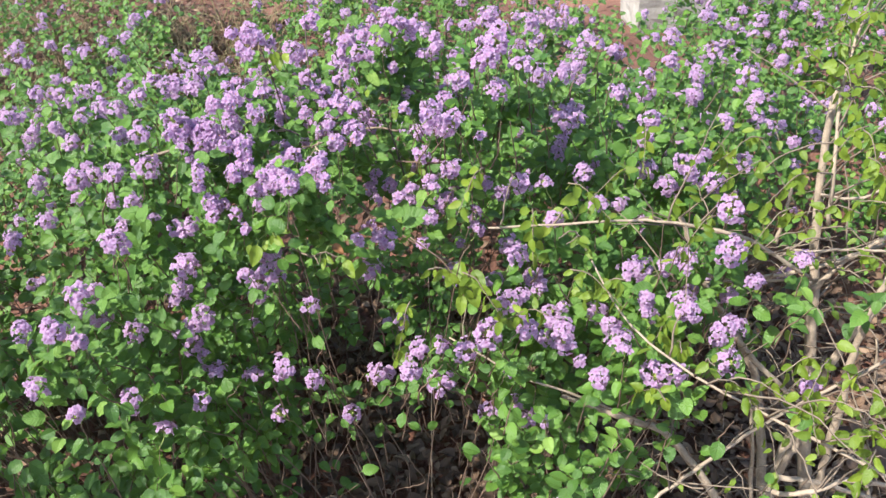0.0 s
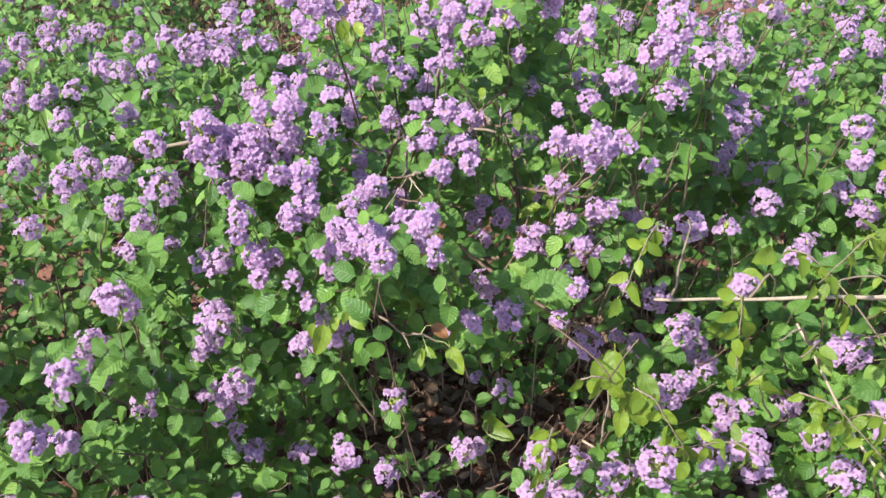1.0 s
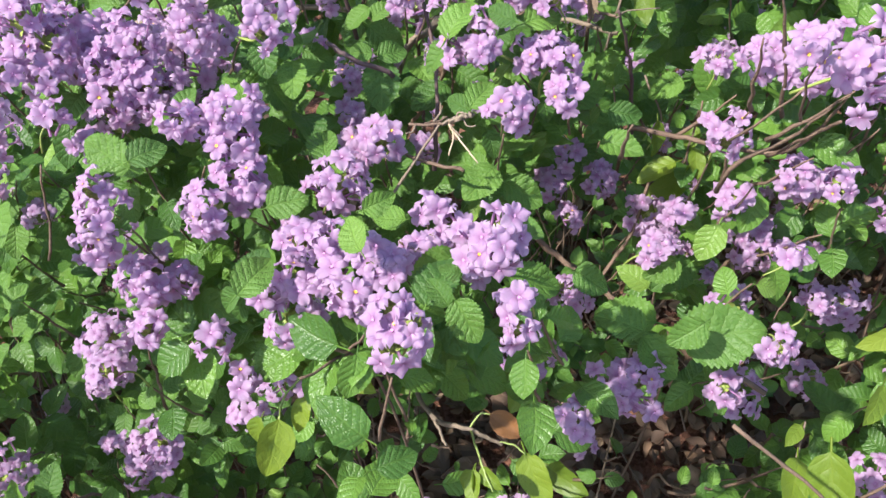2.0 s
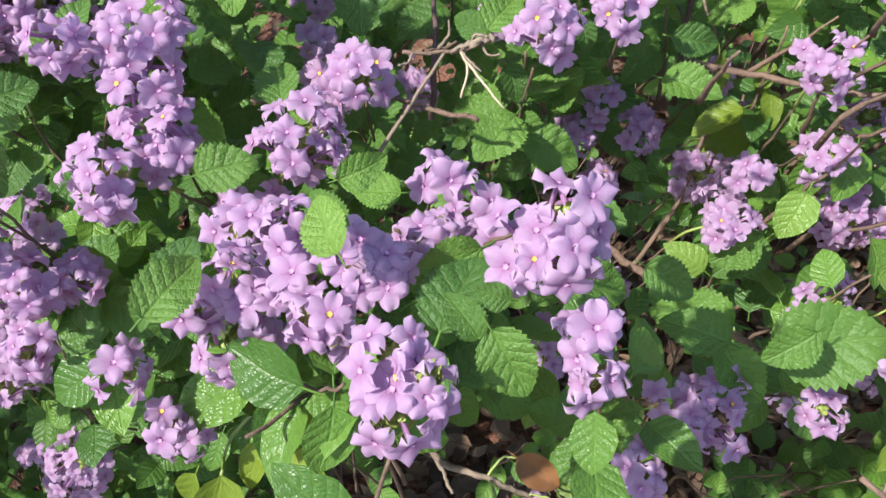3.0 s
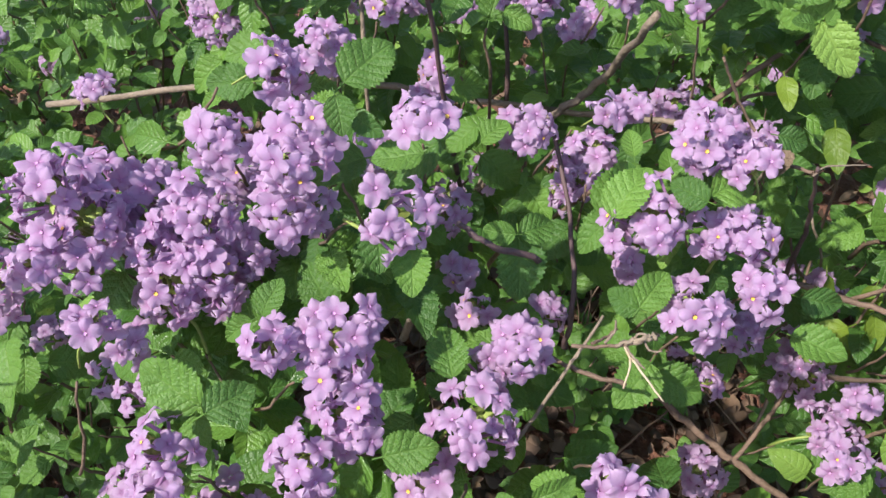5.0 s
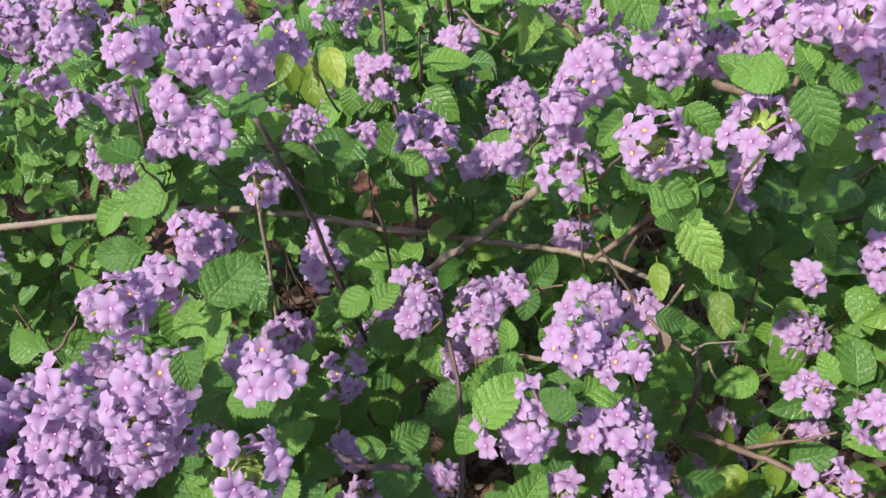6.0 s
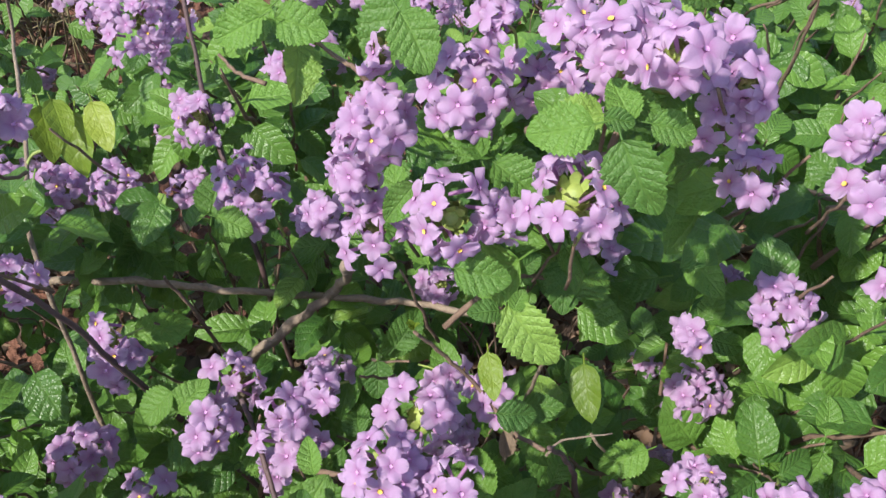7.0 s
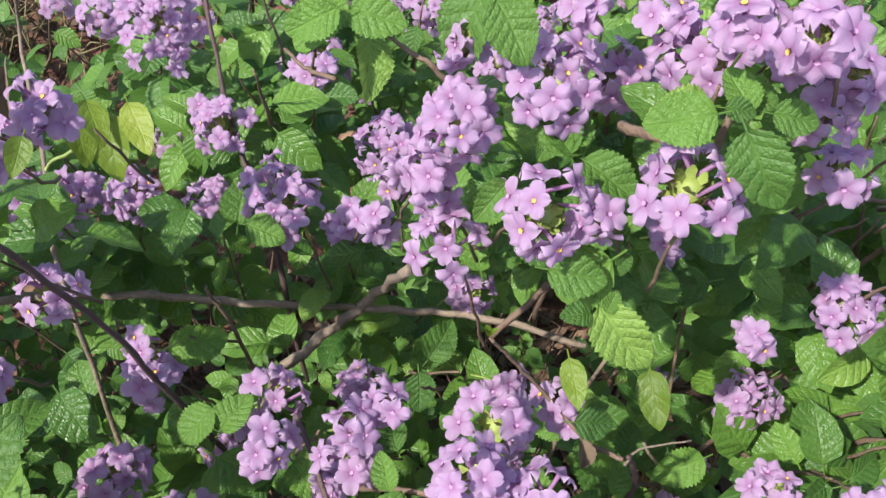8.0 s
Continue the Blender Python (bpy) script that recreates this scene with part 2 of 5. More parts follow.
LEAF_MESH = leaf_meshes("leaf", NEAR_LEAVES, LEAF)
LIME_MESH = leaf_meshes("lime_leaf", LIME_NEAR, LIME)
DRY_LIME = leaf_meshes("withered_leaf", [leaf_shape(12, 6, 0.62, 0.02, 0.2, 0.35, 78)], BROWN_LEAF)
DRY_MESH = leaf_meshes("withered_leaf", [leaf_shape(12, 6, 0.55, 0.05, 0.55, 1.1, 77)], DUSTY_LEAF)


def joined_leaves(name, shapes, mats, places, origin):
    """Many leaves in one mesh; places are matrices in the world."""
    vs, fs, cs, o = [], [], [], 0
    rng = random.Random(len(places))
    for m in places:
        v, f, c = shapes[rng.randrange(len(shapes))]
        a = np.array(m)
        vs.append(v @ a[:3, :3].T + a[:3, 3] - np.array(origin))
        fs.append(f + o)
        cs.append(c)
        o += len(v)
    return mesh_of(name, np.concatenate(vs).tolist(), np.concatenate(fs).tolist(), mats, uvs=np.concatenate(cs))


# ---- blooms ----
def floret_shape(rings, across, seed):
    """One open floret of five rounded, uneven lobes round a narrow throat, on a slim tube: radius about 5 mm."""
    rng = random.Random(seed)
    verts, faces, rad, slot = [], [], [], []
    for k in range(5):
        a = 2 * math.pi * k / 5 + rng.uniform(-0.10, 0.10)
        size = (1.18 if k == 0 else 1.0) * rng.uniform(0.88, 1.08)
        cup, ruffle, ph = rng.uniform(-0.0020, 0.0010), rng.uniform(0.0006, 0.0012), rng.uniform(0, 6)
        o = len(verts)
        mid, wide = 0.00305 * size, 0.00217 * size * rng.uniform(0.88, 1.10)
        for i in range(rings + 1):
            s = i / rings
            turn = math.pi * (0.28 + 0.72 * (i - 1) / (rings - 1))
            r, half = (0.0007, 0.0006) if i == 0 else (mid - wide * math.cos(turn), max(0.0005, wide * math.sin(turn) ** 0.72))
            for j in range(across + 1):
                c = j / across * 2 - 1
                x, y = r, half * c
                z = 0.0011 * math.sin(s * 1.9) + cup * s * s + ruffle * math.sin(3 * c + ph) * s - 0.0007 * c * c * s - 0.0006 * s ** 4
                verts.append((x * math.cos(a) - y * math.sin(a), x * math.sin(a) + y * math.cos(a), z + 0.00010 * (k * 2 % 5)))
                rad.append(s)
        for i in range(rings):
            for j in range(across):
                p = o + i * (across + 1) + j
                faces.append((p, p + across + 1, p + across + 2, p + 1))
                slot.append(0)
    # throat and tube
    o = len(verts)
    for rr, z in ((0.00075, 0.00045), (0.0006, -0.0012), (0.0006, -0.0095)):
        for k in range(5):
            a = 2 * math.pi * k / 5
            verts.append((rr * math.cos(a), rr * math.sin(a), z))
            rad.append(0.1)
    for i in range(2):
        for k in range(5):
            p, q = o + i * 5 + k, o + i * 5 + (k + 1) % 5
            faces.append((p, q, q + 5, p + 5))
            slot.append(0)
    faces.append(tuple(range(o, o + 5)))
    slot.append(1)
    return verts, faces, rad, slot


def rosette(wide, seed):
    """Places of the florets on a head of that width: matrices round its axis z, looser where the head is large."""
    rng = random.Random(seed)
    out = []
    count = max(5, min(24, round(1.42 * (wide / 0.0095) ** 2 * rng.uniform(0.85, 1.15))))
    reach, bare, tall = wide / 2 - 0.0018, rng.choice((0.0, 0.0, 0.2, 0.35)), rng.choice((0.0, 0.2, 0.5))
    spread = rng.uniform(1.35, 1.65)
    for i in range(count):
        f = (i + 0.5) / count
        th = (bare + (spread - bare) * math.sqrt(f)) * rng.uniform(0.90, 1.10)
        ph = i * 2.39996 + rng.uniform(-0.3, 0.3)
        d = Vector((math.sin(th) * math.cos(ph), math.sin(th) * math.sin(ph), math.cos(th)))
        face = (d + Vector((rng.uniform(-0.55, 0.55), rng.uniform(-0.55, 0.55), 0.25 + rng.uniform(-0.3, 0.3)))).normalized()
        r = reach * rng.uniform(0.68, 1.28)
        size = rng.uniform(0.92, 1.16) * (0.85 if f < 0.1 else 1.0)
        m = Matrix.Translation(d * r - Vector((0, 0, tall * wide * rng.random() * f))) @ frame_of(face, (rng.uniform(-1, 1), rng.uniform(-1, 1), rng.uniform(-1, 1)))
        out.append(m @ Matrix.Diagonal((size, size, size, 1)))
    return out


FLORETS = []
for s in range(4):
    v, f, r, sl = floret_shape(7, 6, 100 + s)
    FLORETS.append(mesh_of("floret", v, f, [PETAL, THROAT], sl, rad=r))
v, f, r, sl = floret_shape(7, 6, 110)
YOUNG_FLORET = mesh_of("young_floret", v, f, [PETAL, EYE], sl, rad=r)


def head_base(seed, scale=1.0):
    """Green receptacle with its bracts and a bent stalk 26 mm long below it."""
    rng = random.Random(seed)
    verts, faces = [], []
    for i in range(6):
        th = math.pi * (i + 0.5) / 6
        for k in range(8):
            a = 2 * math.pi * k / 8
            verts.append((0.0042 * math.sin(th) * math.cos(a), 0.0042 * math.sin(th) * math.sin(a), 0.0048 * math.cos(th)))
    for i in range(5):
        for k in range(8):
            p, q = i * 8 + k, i * 8 + (k + 1) % 8
            faces.append((p, p + 8, q + 8, q))
    faces.append(tuple(range(8)))
    for ring, (out, low, count) in enumerate(((0.0020, -0.0035, 9), (0.0032, -0.0008, 8), (0.0030, 0.0018, 7), (0.0016, 0.0036, 5))):
        for k in range(count):
            a = 2 * math.pi * (k + 0.5 * ring) / count + rng.uniform(-0.2, 0.2)
            up, l = (rng.uniform(-0.3, 0.5), rng.uniform(0.0035, 0.0055)) if ring == 0 else (rng.uniform(0.7, 1.1), rng.uniform(0.0035, 0.0050))
            c, s = math.cos(a), math.sin(a)
            o = len(verts)
            for r, w, z in ((out, 0.0010, low), (out + l * (0.5 if ring == 0 else 0.32), 0.0014, low + l * 0.3 * (up + 0.6)), (out + l * (1.0 if ring == 0 else 0.38), 0.0003, low + l * up)):
                for e in (-w, w):
                    verts.append((r * c - e * s, r * s + e * c, z))
            faces += [(o, o + 1, o + 3, o + 2), (o + 2, o + 3, o + 5, o + 4)]
    b = (rng.uniform(-0.004, 0.004), rng.uniform(-0.004, 0.004))
    line = smooth_line([(0, 0, -0.003), (b[0], b[1], -0.014), (0, 0, -0.028)], 3)
    tv, tf = tube(line, [0.0007] * len(line), 5)
    o = len(verts)
    verts += tv
    faces += [tuple(i + o for i in q) for q in tf]
    verts = [Vector(p) * scale for p in verts]
    return mesh_of("flower_head", verts, faces, [CALYX])


HEAD_BASE = [head_base(s) for s in range(3)] + [head_base(s, 0.62) for s in range(3)]
WIDTHS = (0.013, 0.016, 0.019, 0.0225, 0.0265, 0.031, 0.036, 0.041)
ROSETTES = [[rosette(w, 200 + 5 * i + k) for k in range(4)] for i, w in enumerate(WIDTHS)]


def far_head(seed, places):
    """A whole head in one mesh, for heads that stay far from the path."""
    base = HEAD_BASE[seed % 3 + (3 if seed < 16 else 0)]
    verts = [tuple(p.co) for p in base.vertices]
    faces = [tuple(p.vertices) for p in base.polygons]
    slot, rad = [1] * len(faces), [0.5] * len(verts)
    for k, m in enumerate(places):
        v, f, r, sl = floret_shape(4, 2, 300 + seed * 40 + k)
        o = len(verts)
        verts += [tuple(m @ Vector(p)) for p in v]
        faces += [tuple(i + o for i in q) for q in f]
        rad += r
        slot += [0] * len(f)
    return mesh_of("flower_head", verts, faces, [PETAL, CALYX], slot, rad=rad)


FAR_HEADS = [[far_head(4 * i + k, p) for k, p in enumerate(row)] for i, row in enumerate(ROSETTES)]

# ---- places of blooms and leaves ----
BLOOMS_FRONT_A = [
    (-0.351, 0.928, 0.507), (-0.174, 0.950, 0.662), (-0.039, 0.901, 0.583), (0.004, 0.920, 0.615), (0.037, 0.903, 0.618),
    (0.063, 0.878, 0.670), (-0.352, 1.020, 0.487), (-0.300, 1.040, 0.458), (-0.257, 0.990, 0.422), (-0.241, 1.003, 0.504),
    (-0.196, 0.994, 0.488), (-0.148, 1.012, 0.398), (-0.032, 0.954, 0.578), (-0.003, 1.017, 0.911), (-0.001, 0.955, 0.516),
    (0.022, 1.049, 0.891), (0.100, 0.999, 0.627), (-0.383, 1.127, 0.682), (-0.381, 1.074, 0.650), (-0.294, 1.125, 0.557),
    (-0.272, 1.063, 0.626), (-0.252, 1.063, 0.643), (-0.247, 1.057, 0.678), (-0.106, 1.083, 0.631), (-0.107, 1.067, 0.432),
    (-0.088, 1.084, 0.422), (0.058, 1.078, 0.702), (0.072, 1.142, 0.941), (0.072, 1.087, 0.320), (0.064, 1.158, 0.928),
]
BLOOMS_FRONT_B = [
    (0.084, 1.170, 0.952), (0.093, 1.219, 0.954), (-0.193, 1.324, 0.935), (0.080, 1.299, 0.942),
]
BLOOMS_LEFT_A = [
    (-0.479, 0.833, 0.583), (-0.566, 0.919, 0.657), (-0.532, 0.849, 0.615), (-0.496, 0.876, 0.684), (-0.489, 0.943, 0.691),
    (-0.488, 0.907, 0.646), (-0.436, 0.898, 0.540), (-0.402, 0.906, 0.478), (-0.462, 1.020, 0.569), (-0.460, 1.018, 0.726),
    (-0.444, 1.003, 0.739), (-0.536, 1.086, 0.592), (-0.523, 1.054, 0.570), (-0.420, 1.104, 0.571), (-0.415, 1.100, 0.855),
    (-0.411, 1.096, 0.810), (-0.404, 1.136, 0.672), (-0.394, 1.064, 0.502), (-0.681, 1.158, 0.641), (-0.539, 1.234, 0.669),
    (-0.472, 1.156, 0.713), (-0.448, 1.160, 0.681), (-0.674, 1.263, 0.615), (-0.636, 1.317, 0.631), (-0.602, 1.258, 0.698),
    (-0.593, 1.316, 0.676), (-0.549, 1.293, 0.695), (-0.604, 1.349, 0.773), (-0.561, 1.387, 0.715), (-0.511, 1.375, 0.793),
]
BLOOMS_RIGHT_A = [
    (0.280, 0.841, 0.624), (0.364, 0.827, 0.656), (0.119, 0.903, 0.654), (0.169, 0.931, 0.631), (0.173, 0.913, 0.619),
    (0.210, 0.855, 0.606), (0.239, 0.887, 0.650), (0.284, 0.930, 0.659), (0.328, 0.902, 0.680), (0.332, 0.940, 0.667),
    (0.363, 0.866, 0.670), (0.388, 0.951, 0.739), (0.386, 0.885, 0.671), (0.114, 1.031, 0.687), (0.108, 0.978, 0.441),
    (0.129, 0.971, 0.419), (0.147, 1.042, 0.619), (0.161, 1.037, 0.743), (0.228, 1.000, 0.602), (0.240, 0.949, 0.619),
    (0.284, 1.038, 0.649), (0.294, 1.031, 0.660), (0.339, 0.990, 0.702), (0.378, 0.963, 0.797), (0.108, 1.130, 0.638),
    (0.139, 1.068, 0.619), (0.235, 1.101, 0.727), (0.121, 1.160, 0.923), (0.226, 1.189, 0.730), (0.321, 1.200, 0.779),
]
BLOOMS_RIGHT_B = [
    (0.408, 1.245, 0.694), (0.450, 1.247, 0.675), (0.167, 1.312, 0.842), (0.234, 1.313, 0.763), (0.284, 1.324, 0.677),
    (0.339, 1.268, 0.780), (0.342, 1.268, 0.692), (0.380, 1.262, 0.662), (0.400, 1.268, 0.702), (0.151, 1.357, 0.915),
    (0.209, 1.346, 0.830), (0.235, 1.395, 0.740), (0.308, 1.385, 0.777), (0.501, 1.381, 0.718), (0.531, 1.353, 0.657),
]
BLOOMS_REAR_A = [
    (-0.664, 1.409, 0.692), (0.456, 1.446, 0.745), (-0.761, 1.428, 0.600), (-0.479, 1.449, 0.778), (-0.466, 1.461, 0.778),
    (-0.431, 1.418, 0.787), (-0.423, 1.410, 0.789), (-0.419, 1.432, 0.804), (-0.412, 1.428, 0.842), (-0.284, 1.446, 0.818),
    (-0.252, 1.448, 0.818), (-0.228, 1.459, 0.827), (-0.166, 1.460, 0.825), (-0.165, 1.473, 0.761), (-0.131, 1.456, 0.820),
    (-0.093, 1.446, 0.812), (0.460, 1.454, 0.730), (0.597, 1.497, 0.668), (0.602, 1.543, 0.682), (-0.652, 1.545, 0.698),
    (-0.612, 1.528, 0.703), (-0.588, 1.526, 0.749), (-0.534, 1.515, 0.764), (0.276, 1.570, 0.804), (0.270, 1.607, 0.748),
    (0.384, 1.522, 0.713), (0.596, 1.577, 0.732), (-0.852, 1.631, 0.596), (-0.815, 1.634, 0.692), (-0.792, 1.638, 0.606),
]
BLOOMS_REAR_B = [
    (-0.775, 1.647, 0.686), (0.348, 1.645, 0.749), (0.454, 1.620, 0.737), (0.521, 1.663, 0.685), (0.564, 1.724, 0.719),
    (0.723, 1.749, 0.688), (-0.986, 1.781, 0.473), (-0.947, 1.751, 0.587), (0.437, 1.757, 0.653), (0.485, 1.753, 0.740),
    (0.578, 1.837, 0.749), (0.617, 1.784, 0.750), (0.669, 1.767, 0.768), (-0.957, 1.888, 0.658), (-0.821, 1.844, 0.609),
    (-0.767, 1.806, 0.631), (-0.895, 2.084, 0.610), (-0.850, 2.157, 0.577), (-0.691, 2.157, 0.564), (-0.847, 2.239, 0.588),
]
HEADS_A = [
    (-0.198, 0.947, 0.858, 0.017), (-0.192, 0.942, 0.855, 0.012), (-0.177, 0.924, 0.875, 0.020), (-0.176, 0.914, 0.869, 0.020),
    (-0.169, 0.921, 0.876, 0.014), (-0.149, 0.946, 0.884, 0.023), (-0.140, 0.949, 0.891, 0.015), (-0.139, 0.941, 0.885, 0.014),
    (-0.136, 0.935, 0.870, 0.016), (-0.135, 0.927, 0.866, 0.012), (-0.102, 0.947, 0.771, 0.018), (-0.361, 1.030, 0.682, 0.029),
    (-0.359, 1.038, 0.579, 0.038), (-0.337, 1.041, 0.865, 0.022), (-0.333, 1.045, 0.843, 0.017), (-0.312, 1.004, 0.853, 0.022),
    (-0.312, 0.994, 0.830, 0.020), (-0.308, 0.988, 0.847, 0.019), (-0.300, 0.995, 0.802, 0.028), (-0.299, 1.009, 0.791, 0.027),
    (-0.295, 0.976, 0.793, 0.018), (-0.285, 1.003, 0.797, 0.019), (-0.276, 1.003, 0.682, 0.023), (-0.276, 1.030, 0.869, 0.019),
]
HEADS_B = [
    (-0.266, 1.004, 0.840, 0.025), (-0.258, 1.039, 0.862, 0.035), (-0.257, 0.963, 0.804, 0.019), (-0.253, 1.021, 0.842, 0.025),
    (-0.247, 0.953, 0.787, 0.017), (-0.226, 1.008, 0.822, 0.022), (-0.221, 0.962, 0.822, 0.027), (-0.221, 0.965, 0.846, 0.019),
    (-0.218, 0.973, 0.857, 0.020), (-0.211, 0.963, 0.843, 0.018), (-0.208, 1.025, 0.839, 0.030), (-0.188, 0.955, 0.863, 0.014),
    (-0.175, 0.979, 0.846, 0.016), (-0.167, 1.001, 0.850, 0.017), (-0.158, 0.993, 0.844, 0.019), (-0.070, 0.985, 0.747, 0.035),
    (-0.038, 0.996, 0.934, 0.016), (-0.021, 0.991, 0.737, 0.019), (-0.017, 1.024, 0.757, 0.027), (-0.006, 0.984, 0.779, 0.024),
    (0.000, 1.016, 0.812, 0.017), (-0.404, 1.090, 0.592, 0.038), (-0.382, 1.056, 0.545, 0.035), (-0.359, 1.056, 0.875, 0.019),
]
HEADS_C = [
    (-0.357, 1.077, 0.890, 0.032), (-0.347, 1.093, 0.864, 0.034), (-0.346, 1.058, 0.870, 0.023), (-0.343, 1.074, 0.877, 0.028),
    (-0.331, 1.086, 0.860, 0.027), (-0.330, 1.099, 0.870, 0.024), (-0.326, 1.071, 0.864, 0.019), (-0.326, 1.074, 0.835, 0.025),
    (-0.317, 1.066, 0.855, 0.031), (-0.316, 1.087, 0.857, 0.027), (-0.312, 1.134, 0.837, 0.026), (-0.310, 1.082, 0.871, 0.030),
    (-0.302, 1.084, 0.844, 0.024), (-0.302, 1.071, 0.855, 0.030), (-0.298, 1.083, 0.907, 0.023), (-0.287, 1.111, 0.840, 0.029),
    (-0.284, 1.140, 0.892, 0.023), (-0.282, 1.112, 0.915, 0.024), (-0.277, 1.077, 0.886, 0.025), (-0.271, 1.083, 0.916, 0.024),
    (-0.271, 1.067, 0.913, 0.021), (-0.270, 1.087, 0.874, 0.019), (-0.252, 1.117, 0.875, 0.020), (-0.238, 1.058, 0.900, 0.027),
]
HEADS_D = [
    (-0.231, 1.078, 0.925, 0.018), (-0.221, 1.145, 0.808, 0.022), (-0.214, 1.109, 0.810, 0.017), (-0.212, 1.091, 0.816, 0.017),
    (-0.204, 1.055, 0.833, 0.017), (-0.195, 1.054, 0.844, 0.028), (-0.189, 1.147, 0.861, 0.019), (-0.177, 1.107, 0.790, 0.019),
    (-0.163, 1.145, 0.858, 0.023), (-0.159, 1.144, 0.877, 0.013), (-0.152, 1.149, 0.874, 0.014), (-0.150, 1.095, 0.869, 0.029),
    (-0.149, 1.106, 0.828, 0.012), (-0.134, 1.075, 0.849, 0.018), (-0.133, 1.056, 0.862, 0.021), (-0.131, 1.114, 0.889, 0.027),
    (-0.124, 1.095, 0.862, 0.022), (-0.118, 1.142, 0.868, 0.027), (-0.114, 1.114, 0.882, 0.023), (-0.110, 1.099, 0.859, 0.025),
    (-0.109, 1.072, 0.857, 0.022), (-0.099, 1.131, 0.747, 0.023), (-0.098, 1.072, 0.719, 0.020), (-0.094, 1.137, 0.764, 0.021),
]
HEADS_E = [
    (-0.089, 1.113, 0.736, 0.024), (-0.087, 1.088, 0.688, 0.025), (-0.077, 1.149, 0.964, 0.028), (-0.071, 1.132, 0.748, 0.022),
    (-0.061, 1.083, 0.530, 0.027), (-0.055, 1.051, 0.775, 0.023), (-0.043, 1.114, 0.737, 0.028), (-0.041, 1.082, 0.742, 0.032),
    (-0.038, 1.083, 0.774, 0.016), (-0.036, 1.146, 0.774, 0.016), (-0.033, 1.135, 0.714, 0.025), (-0.025, 1.125, 0.842, 0.023),
    (-0.021, 1.088, 0.820, 0.027), (-0.011, 1.077, 0.785, 0.024), (-0.010, 1.099, 0.861, 0.027), (-0.002, 1.139, 0.782, 0.017),
    (0.001, 1.150, 0.954, 0.017), (0.011, 1.081, 0.746, 0.030), (0.016, 1.073, 0.803, 0.028), (0.016, 1.091, 0.864, 0.038),
    (0.020, 1.093, 0.733, 0.027), (0.023, 1.059, 0.637, 0.035), (0.023, 1.122, 0.737, 0.025), (0.024, 1.053, 0.822, 0.024),
]
HEADS_F = [
    (0.036, 1.139, 0.911, 0.032), (0.057, 1.103, 0.720, 0.021), (0.060, 1.083, 0.851, 0.020), (0.088, 1.144, 0.894, 0.029),
    (0.099, 1.108, 0.746, 0.023), (0.121, 1.101, 0.765, 0.030), (0.154, 1.099, 0.766, 0.028), (-0.396, 1.202, 0.828, 0.024),
    (-0.389, 1.231, 0.697, 0.038), (-0.375, 1.223, 0.908, 0.014), (-0.352, 1.235, 0.909, 0.012), (-0.342, 1.248, 0.920, 0.014),
    (-0.342, 1.234, 0.900, 0.017), (-0.335, 1.183, 0.816, 0.025), (-0.323, 1.239, 0.894, 0.019), (-0.304, 1.231, 0.876, 0.019),
    (-0.283, 1.179, 0.969, 0.020), (-0.274, 1.167, 0.885, 0.027), (-0.272, 1.168, 0.952, 0.020), (-0.263, 1.183, 0.963, 0.022),
    (-0.261, 1.198, 0.965, 0.025), (-0.260, 1.163, 0.945, 0.018), (-0.252, 1.195, 0.888, 0.023), (-0.249, 1.179, 0.961, 0.022),
]
HEADS_G = [
    (-0.248, 1.171, 0.809, 0.026), (-0.241, 1.215, 0.945, 0.023), (-0.236, 1.198, 0.833, 0.023), (-0.232, 1.192, 0.853, 0.020),
    (-0.223, 1.202, 0.765, 0.024), (-0.202, 1.189, 0.794, 0.019), (-0.185, 1.190, 0.828, 0.023), (-0.176, 1.150, 0.826, 0.014),
    (-0.163, 1.161, 0.821, 0.018), (-0.158, 1.218, 0.779, 0.024), (-0.147, 1.222, 0.880, 0.016), (-0.138, 1.250, 0.874, 0.017),
    (-0.134, 1.193, 0.934, 0.018), (-0.130, 1.189, 0.911, 0.023), (-0.130, 1.193, 0.922, 0.011), (-0.125, 1.192, 0.951, 0.027),
    (-0.122, 1.210, 0.964, 0.012), (-0.106, 1.171, 0.842, 0.020), (-0.106, 1.162, 0.942, 0.028), (-0.104, 1.175, 0.785, 0.021),
    (-0.098, 1.194, 0.961, 0.025), (-0.096, 1.156, 0.471, 0.017), (-0.095, 1.153, 0.858, 0.019), (-0.094, 1.163, 0.940, 0.011),
]
HEADS_H = [
    (-0.091, 1.207, 0.977, 0.012), (-0.075, 1.212, 0.945, 0.022), (-0.068, 1.162, 1.000, 0.017), (-0.066, 1.198, 0.977, 0.015),
    (-0.063, 1.219, 0.938, 0.014), (-0.061, 1.191, 0.968, 0.026), (-0.060, 1.180, 0.916, 0.017), (-0.059, 1.153, 1.002, 0.019),
    (-0.045, 1.199, 0.973, 0.022), (-0.044, 1.210, 0.861, 0.023), (-0.043, 1.173, 0.980, 0.017), (-0.032, 1.171, 0.966, 0.018),
    (-0.028, 1.169, 0.975, 0.013), (-0.027, 1.188, 0.975, 0.017), (-0.020, 1.153, 0.703, 0.032), (-0.020, 1.171, 0.857, 0.009),
    (-0.018, 1.174, 0.938, 0.019), (-0.005, 1.176, 0.806, 0.027), (0.003, 1.160, 0.967, 0.013), (0.004, 1.191, 0.712, 0.011),
    (0.013, 1.174, 0.866, 0.025), (0.034, 1.236, 0.795, 0.013), (0.072, 1.162, 0.730, 0.024), (0.100, 1.236, 0.667, 0.026),
]
